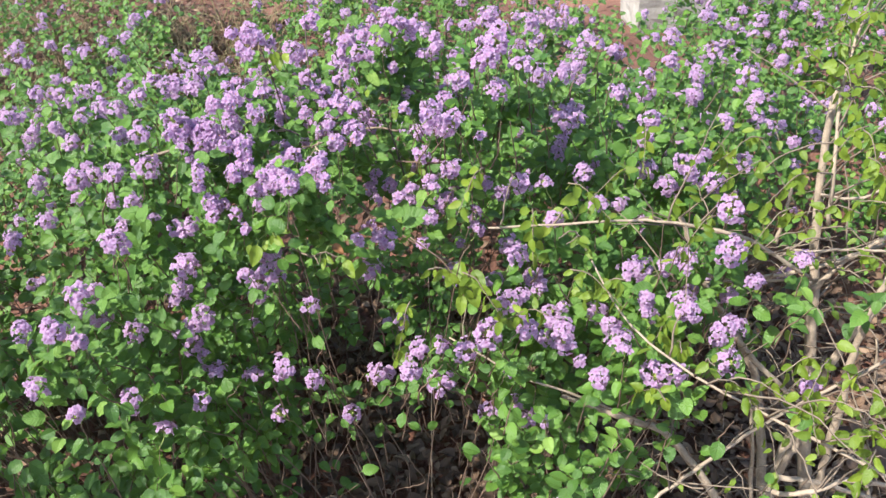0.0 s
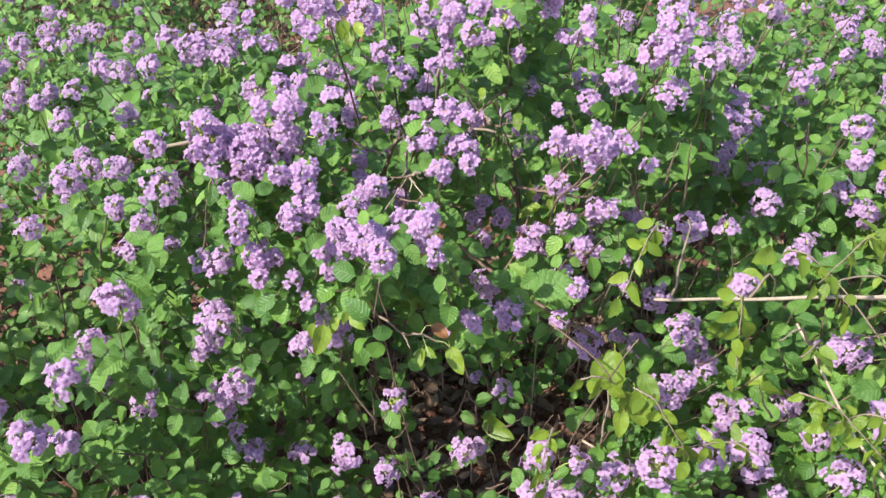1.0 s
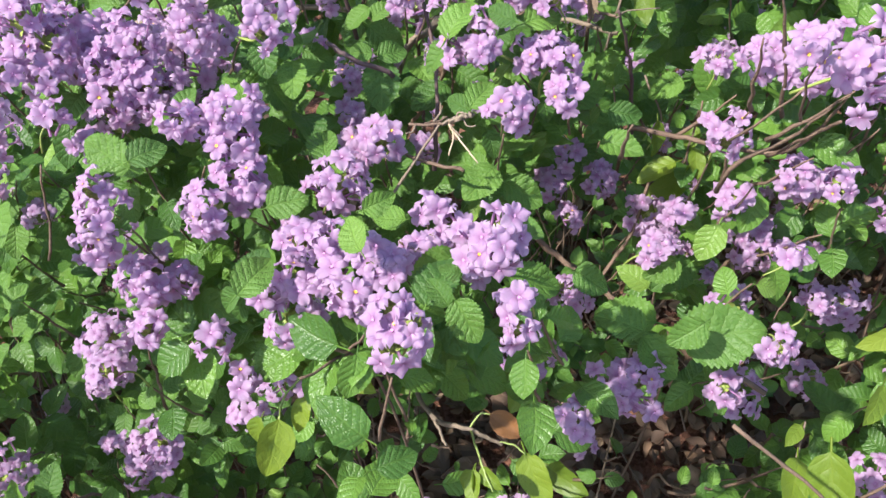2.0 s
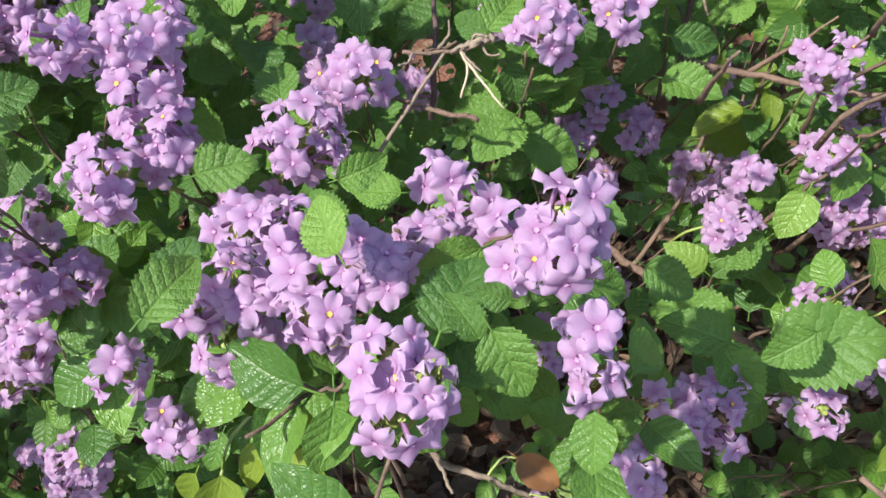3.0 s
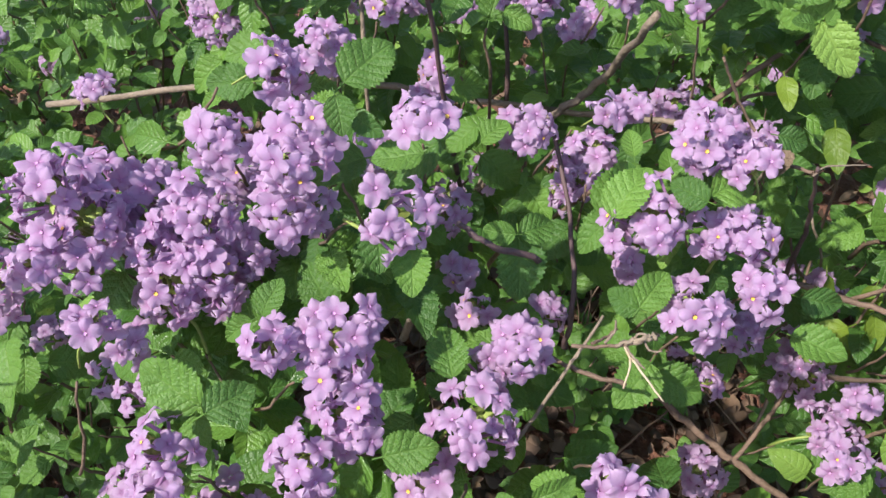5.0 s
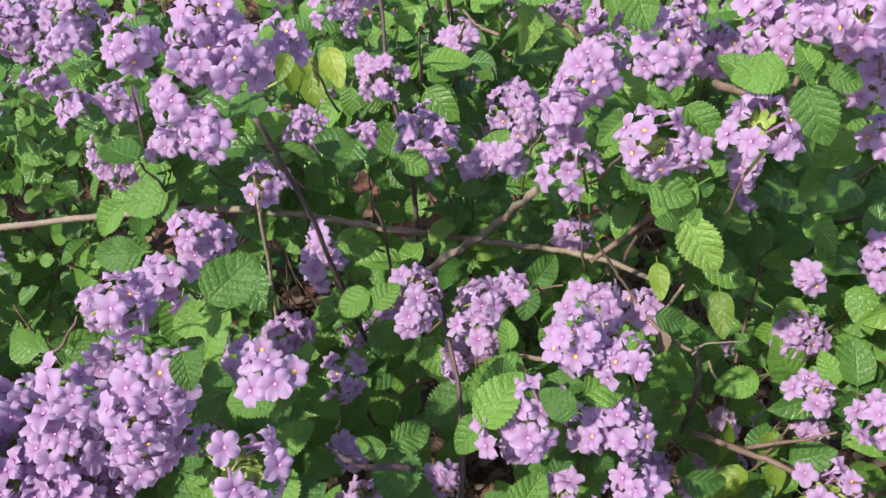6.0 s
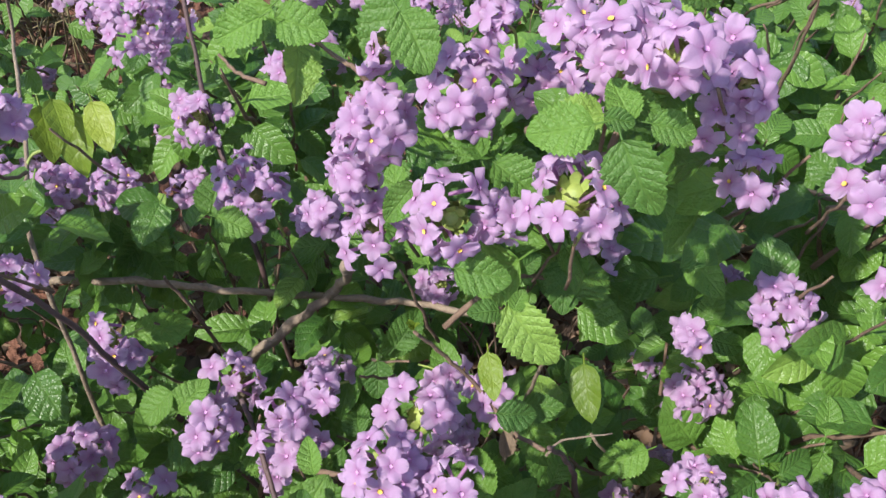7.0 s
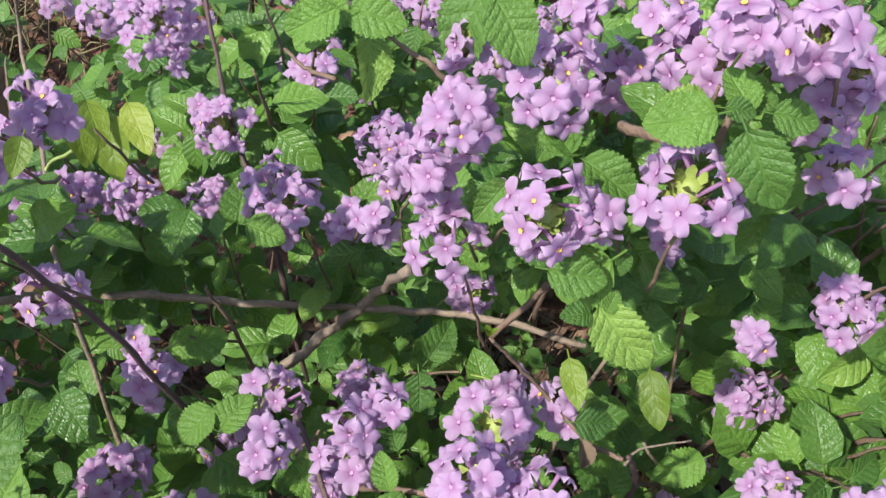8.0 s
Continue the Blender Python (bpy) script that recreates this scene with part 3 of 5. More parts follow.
HEADS_I = [
    (-0.359, 1.293, 0.805, 0.038), (-0.290, 1.309, 0.863, 0.024), (-0.289, 1.280, 0.850, 0.028), (-0.277, 1.301, 0.825, 0.027),
    (-0.250, 1.297, 0.824, 0.028), (-0.221, 1.313, 0.807, 0.024), (-0.216, 1.332, 0.839, 0.024), (-0.211, 1.320, 0.843, 0.025),
    (-0.185, 1.279, 0.838, 0.034), (-0.166, 1.336, 0.856, 0.024), (-0.160, 1.273, 0.824, 0.022), (-0.157, 1.258, 0.838, 0.016),
    (-0.136, 1.313, 0.829, 0.033), (-0.105, 1.261, 0.779, 0.019), (-0.103, 1.250, 0.795, 0.024), (0.021, 1.267, 0.836, 0.030),
    (0.197, 1.283, 0.718, 0.031), (0.204, 1.279, 0.746, 0.025), (0.205, 1.280, 0.776, 0.036), (0.250, 1.301, 0.691, 0.035),
    (-0.233, 1.363, 0.869, 0.039), (-0.182, 1.426, 0.785, 0.033), (0.202, 1.354, 0.763, 0.034),
]
HEADS_J = [
    (-0.207, 0.971, 0.859, 0.019), (-0.203, 0.958, 0.854, 0.017), (-0.194, 0.960, 0.866, 0.011), (-0.181, 0.956, 0.862, 0.012),
    (-0.231, 0.961, 0.841, 0.013), (-0.148, 0.981, 0.837, 0.018), (-0.167, 0.986, 0.846, 0.014), (-0.258, 1.030, 0.857, 0.019),
    (-0.250, 1.018, 0.845, 0.015),
]
BIG_LEAVES_A = [
    ((-0.218, 1.043, 0.836), (-0.223, 1.060, 0.849)),
    ((-0.193, 0.982, 0.843), (-0.205, 0.992, 0.850)),
    ((-0.167, 0.945, 0.853), (-0.160, 0.964, 0.864)),
    ((-0.156, 0.937, 0.867), (-0.148, 0.922, 0.862)),
    ((-0.158, 0.937, 0.863), (-0.165, 0.947, 0.867)),
    ((-0.246, 0.979, 0.821), (-0.239, 0.994, 0.829)),
    ((-0.247, 0.980, 0.817), (-0.259, 0.966, 0.811)),
    ((-0.057, 1.012, 0.762), (-0.085, 1.023, 0.759)),
    ((-0.065, 1.002, 0.763), (-0.051, 0.981, 0.758)),
    ((-0.027, 1.068, 0.745), (-0.048, 1.060, 0.733)),
    ((-0.043, 0.989, 0.792), (-0.058, 0.980, 0.783)),
    ((-0.154, 0.926, 0.893), (-0.161, 0.929, 0.893)),
    ((-0.299, 1.019, 0.851), (-0.320, 1.027, 0.858)),
    ((-0.293, 1.008, 0.865), (-0.279, 1.017, 0.869)),
    ((-0.304, 1.023, 0.837), (-0.299, 1.008, 0.830)),
]
BIG_LEAVES_B = [
    ((-0.218, 1.040, 0.842), (-0.217, 1.033, 0.839)),
    ((-0.285, 1.053, 0.854), (-0.280, 1.065, 0.861)),
    ((-0.287, 1.049, 0.857), (-0.297, 1.043, 0.854)),
    ((-0.231, 1.082, 0.907), (-0.248, 1.080, 0.904)),
    ((-0.235, 1.078, 0.866), (-0.232, 1.063, 0.856)),
    ((-0.255, 1.100, 0.843), (-0.247, 1.084, 0.833)),
    ((-0.196, 1.090, 0.860), (-0.192, 1.070, 0.847)),
    ((-0.196, 1.088, 0.863), (-0.182, 1.092, 0.869)),
    ((-0.198, 1.084, 0.868), (-0.210, 1.085, 0.867)),
    ((-0.162, 1.098, 0.864), (-0.174, 1.090, 0.855)),
    ((-0.164, 1.091, 0.872), (-0.152, 1.104, 0.886)),
    ((-0.132, 1.091, 0.882), (-0.145, 1.097, 0.883)),
    ((-0.127, 1.103, 0.873), (-0.108, 1.106, 0.883)),
    ((-0.152, 1.068, 0.849), (-0.142, 1.079, 0.859)),
    ((-0.151, 1.069, 0.847), (-0.163, 1.075, 0.848)),
]
BIG_LEAVES_C = [
    ((-0.041, 1.050, 0.767), (-0.057, 1.041, 0.757)),
    ((-0.231, 1.033, 0.824), (-0.242, 1.026, 0.820)),
    ((-0.259, 1.087, 0.925), (-0.255, 1.078, 0.917)),
    ((-0.253, 1.089, 0.915), (-0.244, 1.084, 0.911)),
    ((-0.211, 1.030, 0.841), (-0.207, 1.039, 0.846)),
    ((-0.184, 0.996, 0.827), (-0.181, 1.001, 0.830)),
    ((-0.341, 1.225, 0.806), (-0.353, 1.220, 0.804)),
    ((-0.336, 1.214, 0.818), (-0.321, 1.218, 0.818)),
    ((-0.353, 1.271, 0.792), (-0.373, 1.258, 0.786)),
    ((-0.262, 1.125, 0.899), (-0.247, 1.141, 0.908)),
    ((-0.205, 1.276, 0.824), (-0.201, 1.293, 0.837)),
    ((-0.199, 1.263, 0.838), (-0.183, 1.257, 0.835)),
    ((-0.106, 1.155, 0.929), (-0.091, 1.149, 0.930)),
    ((-0.094, 1.148, 0.917), (-0.103, 1.148, 0.914)),
    ((-0.091, 1.150, 0.917), (-0.082, 1.131, 0.909)),
]
BIG_LEAVES_D = [
    ((-0.092, 1.181, 0.943), (-0.079, 1.168, 0.939)),
    ((-0.092, 1.182, 0.944), (-0.101, 1.196, 0.952)),
    ((-0.073, 1.155, 0.980), (-0.088, 1.157, 0.974)),
    ((-0.127, 1.228, 0.777), (-0.113, 1.240, 0.787)),
    ((-0.211, 1.182, 0.831), (-0.226, 1.173, 0.825)),
    ((-0.209, 1.162, 0.832), (-0.190, 1.148, 0.826)),
    ((-0.209, 1.175, 0.827), (-0.198, 1.185, 0.834)),
    ((-0.226, 1.095, 0.901), (-0.248, 1.085, 0.896)),
    ((-0.251, 1.089, 0.897), (-0.269, 1.081, 0.894)),
    ((-0.161, 1.096, 0.870), (-0.151, 1.114, 0.881)),
    ((-0.123, 1.112, 0.866), (-0.140, 1.115, 0.863)),
    ((-0.143, 1.095, 0.793), (-0.154, 1.105, 0.796)),
    ((-0.228, 1.209, 0.832), (-0.206, 1.209, 0.834)),
    ((-0.030, 1.154, 0.804), (-0.049, 1.152, 0.797)),
    ((-0.155, 1.219, 0.970), (-0.170, 1.215, 0.965)),
]
BIG_LEAVES_E = [
    ((-0.152, 1.223, 0.966), (-0.136, 1.218, 0.964)),
    ((-0.147, 1.227, 0.955), (-0.150, 1.212, 0.943)),
    ((-0.116, 1.199, 0.983), (-0.108, 1.186, 0.974)),
    ((-0.115, 1.171, 0.947), (-0.125, 1.165, 0.940)),
    ((-0.066, 1.171, 0.968), (-0.081, 1.173, 0.963)),
    ((-0.067, 1.151, 0.978), (-0.064, 1.134, 0.969)),
    ((-0.059, 1.156, 0.978), (-0.049, 1.151, 0.979)),
    ((-0.087, 1.157, 0.923), (-0.081, 1.160, 0.926)),
    ((-0.216, 1.189, 0.804), (-0.233, 1.198, 0.809)),
    ((-0.114, 1.242, 0.770), (-0.136, 1.236, 0.764)),
    ((-0.152, 1.125, 0.870), (-0.153, 1.136, 0.874)),
    ((-0.125, 1.124, 0.861), (-0.109, 1.126, 0.864)),
    ((-0.134, 1.205, 0.804), (-0.134, 1.190, 0.797)),
    ((-0.064, 1.166, 0.978), (-0.055, 1.160, 0.978)),
    ((-0.070, 1.158, 0.979), (-0.063, 1.155, 0.980)),
]
BIG_LEAVES_F = [
    ((-0.066, 1.225, 0.927), (-0.074, 1.220, 0.920)),
    ((-0.051, 1.171, 0.962), (-0.038, 1.167, 0.963)),
    ((-0.153, 1.228, 0.967), (-0.169, 1.216, 0.966)),
    ((-0.114, 1.220, 0.974), (-0.131, 1.202, 0.981)),
    ((-0.054, 1.173, 1.008), (-0.046, 1.164, 1.004)),
    ((-0.247, 0.974, 0.824), (-0.259, 0.965, 0.826)),
    ((-0.198, 0.964, 0.875), (-0.189, 0.960, 0.872)),
    ((-0.167, 0.961, 0.841), (-0.160, 0.975, 0.850)),
    ((-0.194, 0.988, 0.860), (-0.181, 0.991, 0.864)),
    ((-0.143, 1.079, 0.827), (-0.137, 1.067, 0.822)),
    ((-0.247, 1.076, 0.880), (-0.243, 1.061, 0.871)),
    ((-0.261, 1.131, 0.884), (-0.279, 1.123, 0.882)),
    ((-0.162, 1.110, 0.851), (-0.151, 1.127, 0.866)),
    ((-0.321, 1.258, 0.816), (-0.346, 1.249, 0.812)),
    ((-0.316, 1.198, 0.838), (-0.339, 1.195, 0.837)),
]
BIG_LEAVES_H = [
    ((-0.094, 1.140, 0.871), (-0.080, 1.139, 0.869)),
    ((-0.156, 0.973, 0.851), (-0.173, 0.960, 0.851)), ((-0.178, 0.999, 0.844), (-0.192, 0.998, 0.848)),
    ((-0.240, 1.011, 0.837), (-0.223, 1.012, 0.845)), ((-0.083, 1.090, 0.832), (-0.067, 1.084, 0.833)),
    ((-0.086, 1.079, 0.822), (-0.067, 1.069, 0.820)), ((-0.106, 0.989, 0.825), (-0.092, 0.980, 0.824)),
    ((-0.096, 1.181, 0.945), (-0.102, 1.190, 0.957)), ((-0.087, 1.158, 0.927), (-0.110, 1.150, 0.927)),
    ((-0.095, 1.182, 0.948), (-0.090, 1.182, 0.954)), ((-0.090, 1.147, 0.918), (-0.087, 1.147, 0.924)),
    ((-0.063, 1.158, 0.977), (-0.067, 1.165, 0.986)),
]
BIG_LEAVES_G = [
    ((-0.238, 0.948, 0.853), (-0.226, 0.959, 0.865)),
    ((-0.189, 0.946, 0.881), (-0.198, 0.954, 0.890)),
    ((-0.068, 0.992, 0.780), (-0.089, 1.000, 0.784)),
    ((-0.047, 0.998, 0.765), (-0.017, 1.017, 0.749)),
    ((-0.044, 1.075, 0.719), (-0.021, 1.084, 0.730)),
]
LIME_LEAVES_A = [
    ((-0.033, 1.122, 0.771), (-0.057, 1.113, 0.767)),
    ((-0.023, 1.125, 0.779), (-0.021, 1.110, 0.768)),
    ((-0.023, 1.134, 0.788), (-0.029, 1.122, 0.779)),
    ((-0.082, 1.115, 0.436), (-0.087, 1.073, 0.460)),
    ((-0.043, 1.141, 0.786), (-0.043, 1.123, 0.773)),
    ((-0.023, 1.129, 0.750), (-0.048, 1.121, 0.745)),
    ((-0.029, 1.112, 0.766), (-0.009, 1.116, 0.774)),
    ((-0.096, 1.150, 0.892), (-0.094, 1.137, 0.883)),
    ((-0.059, 1.165, 0.855), (-0.058, 1.147, 0.843)),
    ((-0.232, 1.181, 0.965), (-0.235, 1.172, 0.960)),
]
LIME_LEAVES_C = [
    ((-0.235, 0.950, 0.763), (-0.234, 0.922, 0.754)),
    ((-0.243, 0.950, 0.764), (-0.252, 0.936, 0.762)),
    ((-0.225, 0.961, 0.765), (-0.229, 0.944, 0.758)),
    ((-0.215, 0.960, 0.772), (-0.215, 0.947, 0.766)),
    ((-0.210, 0.955, 0.773), (-0.202, 0.937, 0.769)),
    ((-0.208, 0.969, 0.783), (-0.191, 0.955, 0.777)),
    ((-0.215, 0.971, 0.774), (-0.221, 0.961, 0.769)),
    ((-0.122, 0.952, 0.736), (-0.125, 0.925, 0.747)),
    ((-0.147, 0.934, 0.751), (-0.159, 0.923, 0.747)),
    ((-0.143, 0.935, 0.752), (-0.134, 0.925, 0.748)),
    ((-0.146, 0.934, 0.751), (-0.151, 0.918, 0.748)),
]
LIME_LEAVES_B = [
    ((-0.114, 1.055, 0.662), (-0.125, 1.033, 0.642)),
    ((0.031, 0.967, 0.719), (0.031, 0.937, 0.695)),
    ((0.043, 0.917, 0.721), (0.049, 0.891, 0.696)),
    ((0.022, 0.974, 0.700), (0.010, 0.948, 0.682)),
    ((0.031, 0.907, 0.708), (0.030, 0.887, 0.689)),
    ((0.047, 0.926, 0.734), (0.063, 0.905, 0.713)),
    ((0.160, 1.060, 0.735), (0.152, 1.034, 0.712)),
    ((0.162, 1.049, 0.748), (0.184, 1.036, 0.741)),
    ((0.195, 1.005, 0.629), (0.224, 1.004, 0.638)),
    ((0.200, 1.078, 0.750), (0.170, 1.067, 0.745)),
    ((0.217, 1.031, 0.624), (0.185, 1.023, 0.623)),
    ((0.380, 1.233, 0.649), (0.362, 1.201, 0.620)),
    ((0.389, 1.245, 0.644), (0.409, 1.223, 0.626)),
    ((0.145, 1.054, 0.658), (0.171, 1.055, 0.670)),
]
SPRAYS_A = [
    (0.285, 1.067, 0.834), (0.238, 0.994, 0.816), (0.123, 0.935, 0.783), (0.543, 1.133, 0.930), (0.574, 1.175, 0.991),
    (0.531, 0.994, 0.868), (0.541, 0.970, 0.869), (0.457, 0.963, 0.823), (0.530, 0.882, 0.829), (0.390, 1.056, 0.817),
    (0.192, 0.983, 0.800), (0.051, 0.994, 0.816), (0.569, 1.109, 0.983), (0.535, 1.067, 0.922), (0.527, 1.104, 0.888),
    (0.551, 1.004, 0.919), (0.565, 1.079, 0.940), (0.426, 1.062, 0.827), (0.049, 0.877, 0.733), (0.009, 0.901, 0.733),
]
SPRAYS_B = [
    (0.118, 0.870, 0.689), (0.185, 0.863, 0.749), (0.343, 0.749, 0.672), (0.417, 0.712, 0.671), (0.478, 0.681, 0.661),
    (0.439, 0.749, 0.690), (0.431, 0.779, 0.679), (0.270, 0.797, 0.618), (0.294, 0.815, 0.679), (0.521, 0.844, 0.775),
    (0.459, 0.641, 0.656), (0.465, 0.729, 0.695), (0.491, 0.700, 0.688), (-0.039, 0.854, 0.701), (0.426, 0.919, 0.795),
    (0.489, 0.906, 0.812), (0.348, 0.957, 0.762), (0.541, 0.934, 0.852), (0.215, 0.859, 0.743), (0.278, 0.831, 0.702),
]

VIEW = Vector((0.0, -0.62, 0.78))          # direction from the bank of shrubs towards the camera
FRONT = BLOOMS_FRONT_A + BLOOMS_FRONT_B
LEFT = BLOOMS_LEFT_A
RIGHT = BLOOMS_RIGHT_A + BLOOMS_RIGHT_B
REAR = BLOOMS_REAR_A + BLOOMS_REAR_B
BIG = BIG_LEAVES_A + BIG_LEAVES_B + BIG_LEAVES_C + BIG_LEAVES_D + BIG_LEAVES_E + BIG_LEAVES_F + BIG_LEAVES_G + BIG_LEAVES_H
HEADS = HEADS_A + HEADS_B + HEADS_C + HEADS_D + HEADS_E + HEADS_F + HEADS_G + HEADS_H + HEADS_I + HEADS_J
ALL_BLOOMS = np.array(FRONT + LEFT + RIGHT + REAR + [h[:3] for h in HEADS])
BIG_MID = np.array([[(a + b) / 2 for a, b in zip(p, q)] for p, q in BIG])
# clear stretches where bare branches show between the leaves
BARE = [((-0.372, 1.257, 0.774), (-0.234, 1.267, 0.782)), ((-0.234, 1.267, 0.782), (-0.081, 1.245, 0.776)), ((-0.197, 1.232, 0.757), (-0.153, 1.231, 0.820)), ((-0.153, 1.231, 0.820), (-0.139, 1.176, 0.908)),
        ((-0.224, 1.188, 0.827), (-0.242, 1.161, 0.953)), ((-0.193, 1.288, 0.793), (-0.210, 1.346, 0.863)), ((-0.111, 1.110, 0.706), (-0.033, 1.076, 0.678)), ((-0.071, 1.092, 0.696), (-0.052, 1.102, 0.775)),
        ((-0.196, 1.028, 0.813), (-0.164, 1.068, 0.844)), ((-0.179, 1.044, 0.858), (-0.150, 1.048, 0.861)), ((-0.161, 1.045, 0.858), (-0.148, 1.030, 0.849)), ((-0.120, 1.136, 0.929), (-0.087, 1.126, 0.879)),
        ((-0.074, 1.143, 0.790), (0.009, 1.104, 0.779)), ((-0.183, 1.017, 0.700), (-0.167, 0.975, 0.728)), ((-0.167, 0.975, 0.728), (-0.133, 0.954, 0.739)), ((-0.148, 0.959, 0.744), (-0.138, 0.925, 0.748)), ((0.605, 0.983, 0.182), (0.558, 1.101, 0.706)), ((0.542, 0.983, 0.182), (0.628, 1.034, 0.520)),
        ((0.596, 0.950, 0.302), (0.595, 0.950, 0.433)), ((0.595, 0.950, 0.433), (0.589, 0.950, 0.545)), ((0.589, 0.950, 0.545), (0.592, 0.950, 0.617)), ((0.504, 0.960, 0.175), (0.534, 0.960, 0.296)), ((0.534, 0.960, 0.296), (0.547, 0.960, 0.350)), ((0.547, 0.960, 0.350), (0.555, 0.960, 0.406)), ((0.419, 0.970, 0.584), (0.470, 0.970, 0.519)), ((0.470, 0.970, 0.519), (0.518, 0.970, 0.471)), ((0.518, 0.970, 0.471), (0.551, 0.970, 0.442))]
BARE_SPOTS = np.array([[a + (b - a) * k / 8 for a, b in zip(p, q)] for p, q in BARE for k in range(9)])

# smaller gaps between the shoots: centre and radius
GAPS = [((-0.198, 0.973, 0.706), 0.045), ((-0.212, 1.027, 0.621), 0.060), ((-0.352, 1.016, 0.744), 0.045), ((-0.394, 1.070, 0.646), 0.055), ((0.093, 1.194, 0.689), 0.085), ((0.181, 1.262, 0.548), 0.110), ((-0.117, 1.105, 0.727), 0.045), ((-0.085, 1.176, 0.630), 0.055)]
HOLLOW = (-0.25, 0.08, 0.84, 1.30)          # the open hollow under the front shrub


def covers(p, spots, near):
    """Whether p lies over one of the spots, on its side towards the camera."""
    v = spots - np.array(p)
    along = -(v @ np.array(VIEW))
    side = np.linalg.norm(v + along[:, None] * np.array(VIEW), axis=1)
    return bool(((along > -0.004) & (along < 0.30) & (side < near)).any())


def canopy(p):
    """Height of the blooms round p."""
    d = np.hypot(ALL_BLOOMS[:, 0] - p[0], ALL_BLOOMS[:, 1] - p[1])
    k = np.argsort(d)[:5]
    return float(ALL_BLOOMS[k, 2].mean()), float(d[k[0]])


# ---- ground ----
def ground():
    xs = np.concatenate([np.linspace(-60, -4, 12), np.linspace(-3.6, 3.6, 73), np.linspace(4, 60, 12)])
    ys = np.concatenate([np.linspace(-60, -2, 10), np.linspace(-1.6, 6, 77), np.linspace(6.5, 60, 14)])
    verts = []
    for y in ys:
        for x in xs:
            z = 0.05 * noise.noise(Vector((x * 0.8, y * 0.8, 0))) + 0.018 * noise.noise(Vector((x * 4, y * 4, 3))) - 0.02
            verts.append((x, y, z))
    n = len(xs)
    faces = [(j * n + i, j * n + i + 1, (j + 1) * n + i + 1, (j + 1) * n + i) for j in range(len(ys) - 1) for i in range(n - 1)]
    ob = new("ground", mesh_of("ground", verts, faces, [SOIL]))
    return tagged(ob, "bare red-brown earth under and behind the shrubs", "ground", kind="structure")


ground()


def litter():
    """Dry curled leaves and bits of twig on the earth."""
    rng = random.Random(5)
    shapes = [leaf_shape(4, 2, w, 0.0, d, f, 80 + i) for i, (w, d, f) in enumerate(((0.6, 0.3, 0.5), (0.5, -0.3, 0.4), (0.8, 0.15, -0.3)))]
    places = []
    for i in range(14500):
        x, y = rng.uniform(-1.5, 1.3), rng.uniform(0.55, 4.4)
        pick = rng.random()
        if pick < 0.32:
            x, y = rng.gauss(0.1, 0.45), rng.uniform(0.7, 1.9)
        elif pick < 0.55:
            x, y = rng.gauss(0.85, 0.36), rng.gauss(1.35, 0.45)
        elif pick < 0.64:
            x, y = rng.gauss(-1.0, 0.28), rng.gauss(1.55, 0.45)
        elif pick < 0.72:
            x, y = rng.gauss(-0.2, 0.4), rng.gauss(2.3, 0.5)
        elif pick < 0.92:
            x, y = rng.gauss(-1.4, 0.4), rng.gauss(3.5, 0.55)
        if y > 2.6 and 0.35 < x < 1.3 and rng.random() < 0.85:
            continue
        s = rng.uniform(0.016, 0.038)
        m = Matrix.Translation((x, y, 0.012 + rng.uniform(0, 0.022))) @ Euler((rng.uniform(-0.7, 0.7), rng.uniform(-0.7, 0.7), rng.uniform(0, 6.3))).to_matrix().to_4x4()
        places.append(m @ Matrix.Diagonal((s, s, s, 1)))
    ob = new("leaf_litter", joined_leaves("leaf_litter", shapes, [LITTER], places, (0, 0, 0)))
    tagged(ob, "dry brown leaf litter strewn over the earth", "leaf litter", kind="stuff")
    rods = []
    for i in range(900):
        x, y = rng.uniform(-1.5, 1.2), rng.uniform(0.7, 4.0)
        if i > 420:
            x, y = rng.uniform(-2.2, -0.6), rng.uniform(2.5, 4.6)
        a, l = rng.uniform(0, 6.3), rng.uniform(0.05, 0.22)
        z = 0.02 + rng.uniform(0, 0.03)
        p = Vector((x, y, z))
        q = p + Vector((math.cos(a) * l, math.sin(a) * l, rng.uniform(-0.01, 0.05) if i < 420 else rng.uniform(0, 0.10)))
        rods.append(([p, (p + q) / 2 + Vector((0, 0, rng.uniform(0, 0.012))), q], [0.0017, 0.0014, 0.0007]))
    ob = new("fallen_twigs", join_tubes("fallen_twigs", rods, TWIG, 4))
    tagged(ob, "thin dry twigs lying on the earth", "brushwood", kind="stuff")


litter()


def dry_grass():
    """Olive and straw-coloured grass and dead stalks, matted in the rough ground behind."""
    rng = random.Random(15)
    rods = []
    for i in range(7600):
        x, y = rng.uniform(-3.4, -0.60), rng.uniform(2.3, 5.6)
        if noise.noise(Vector((x * 1.3, y * 1.3, 4.0))) < -0.22 or x > -0.35 - 0.14 * (y - 1.0):
            continue
        a, l = rng.uniform(0, 6.3), rng.uniform(0.08, 0.34)
        p = Vector((x, y, -0.01))
        q = p + Vector((math.cos(a) * l * rng.uniform(0.2, 0.9), math.sin(a) * l * rng.uniform(0.2, 0.9), l * rng.uniform(0.25, 0.9)))
        rods.append(([p, (p + q) / 2 + Vector((0, 0, 0.2 * l)), q], [0.0022, 0.0018, 0.0006]))
    ob = new("dry_grass", join_tubes("dry_grass", rods, DRY_GRASS, 3, 0.1, 15))
    tagged(ob, "matted olive and straw-brown dry grass on rough ground", "grass", kind="stuff")


dry_grass()


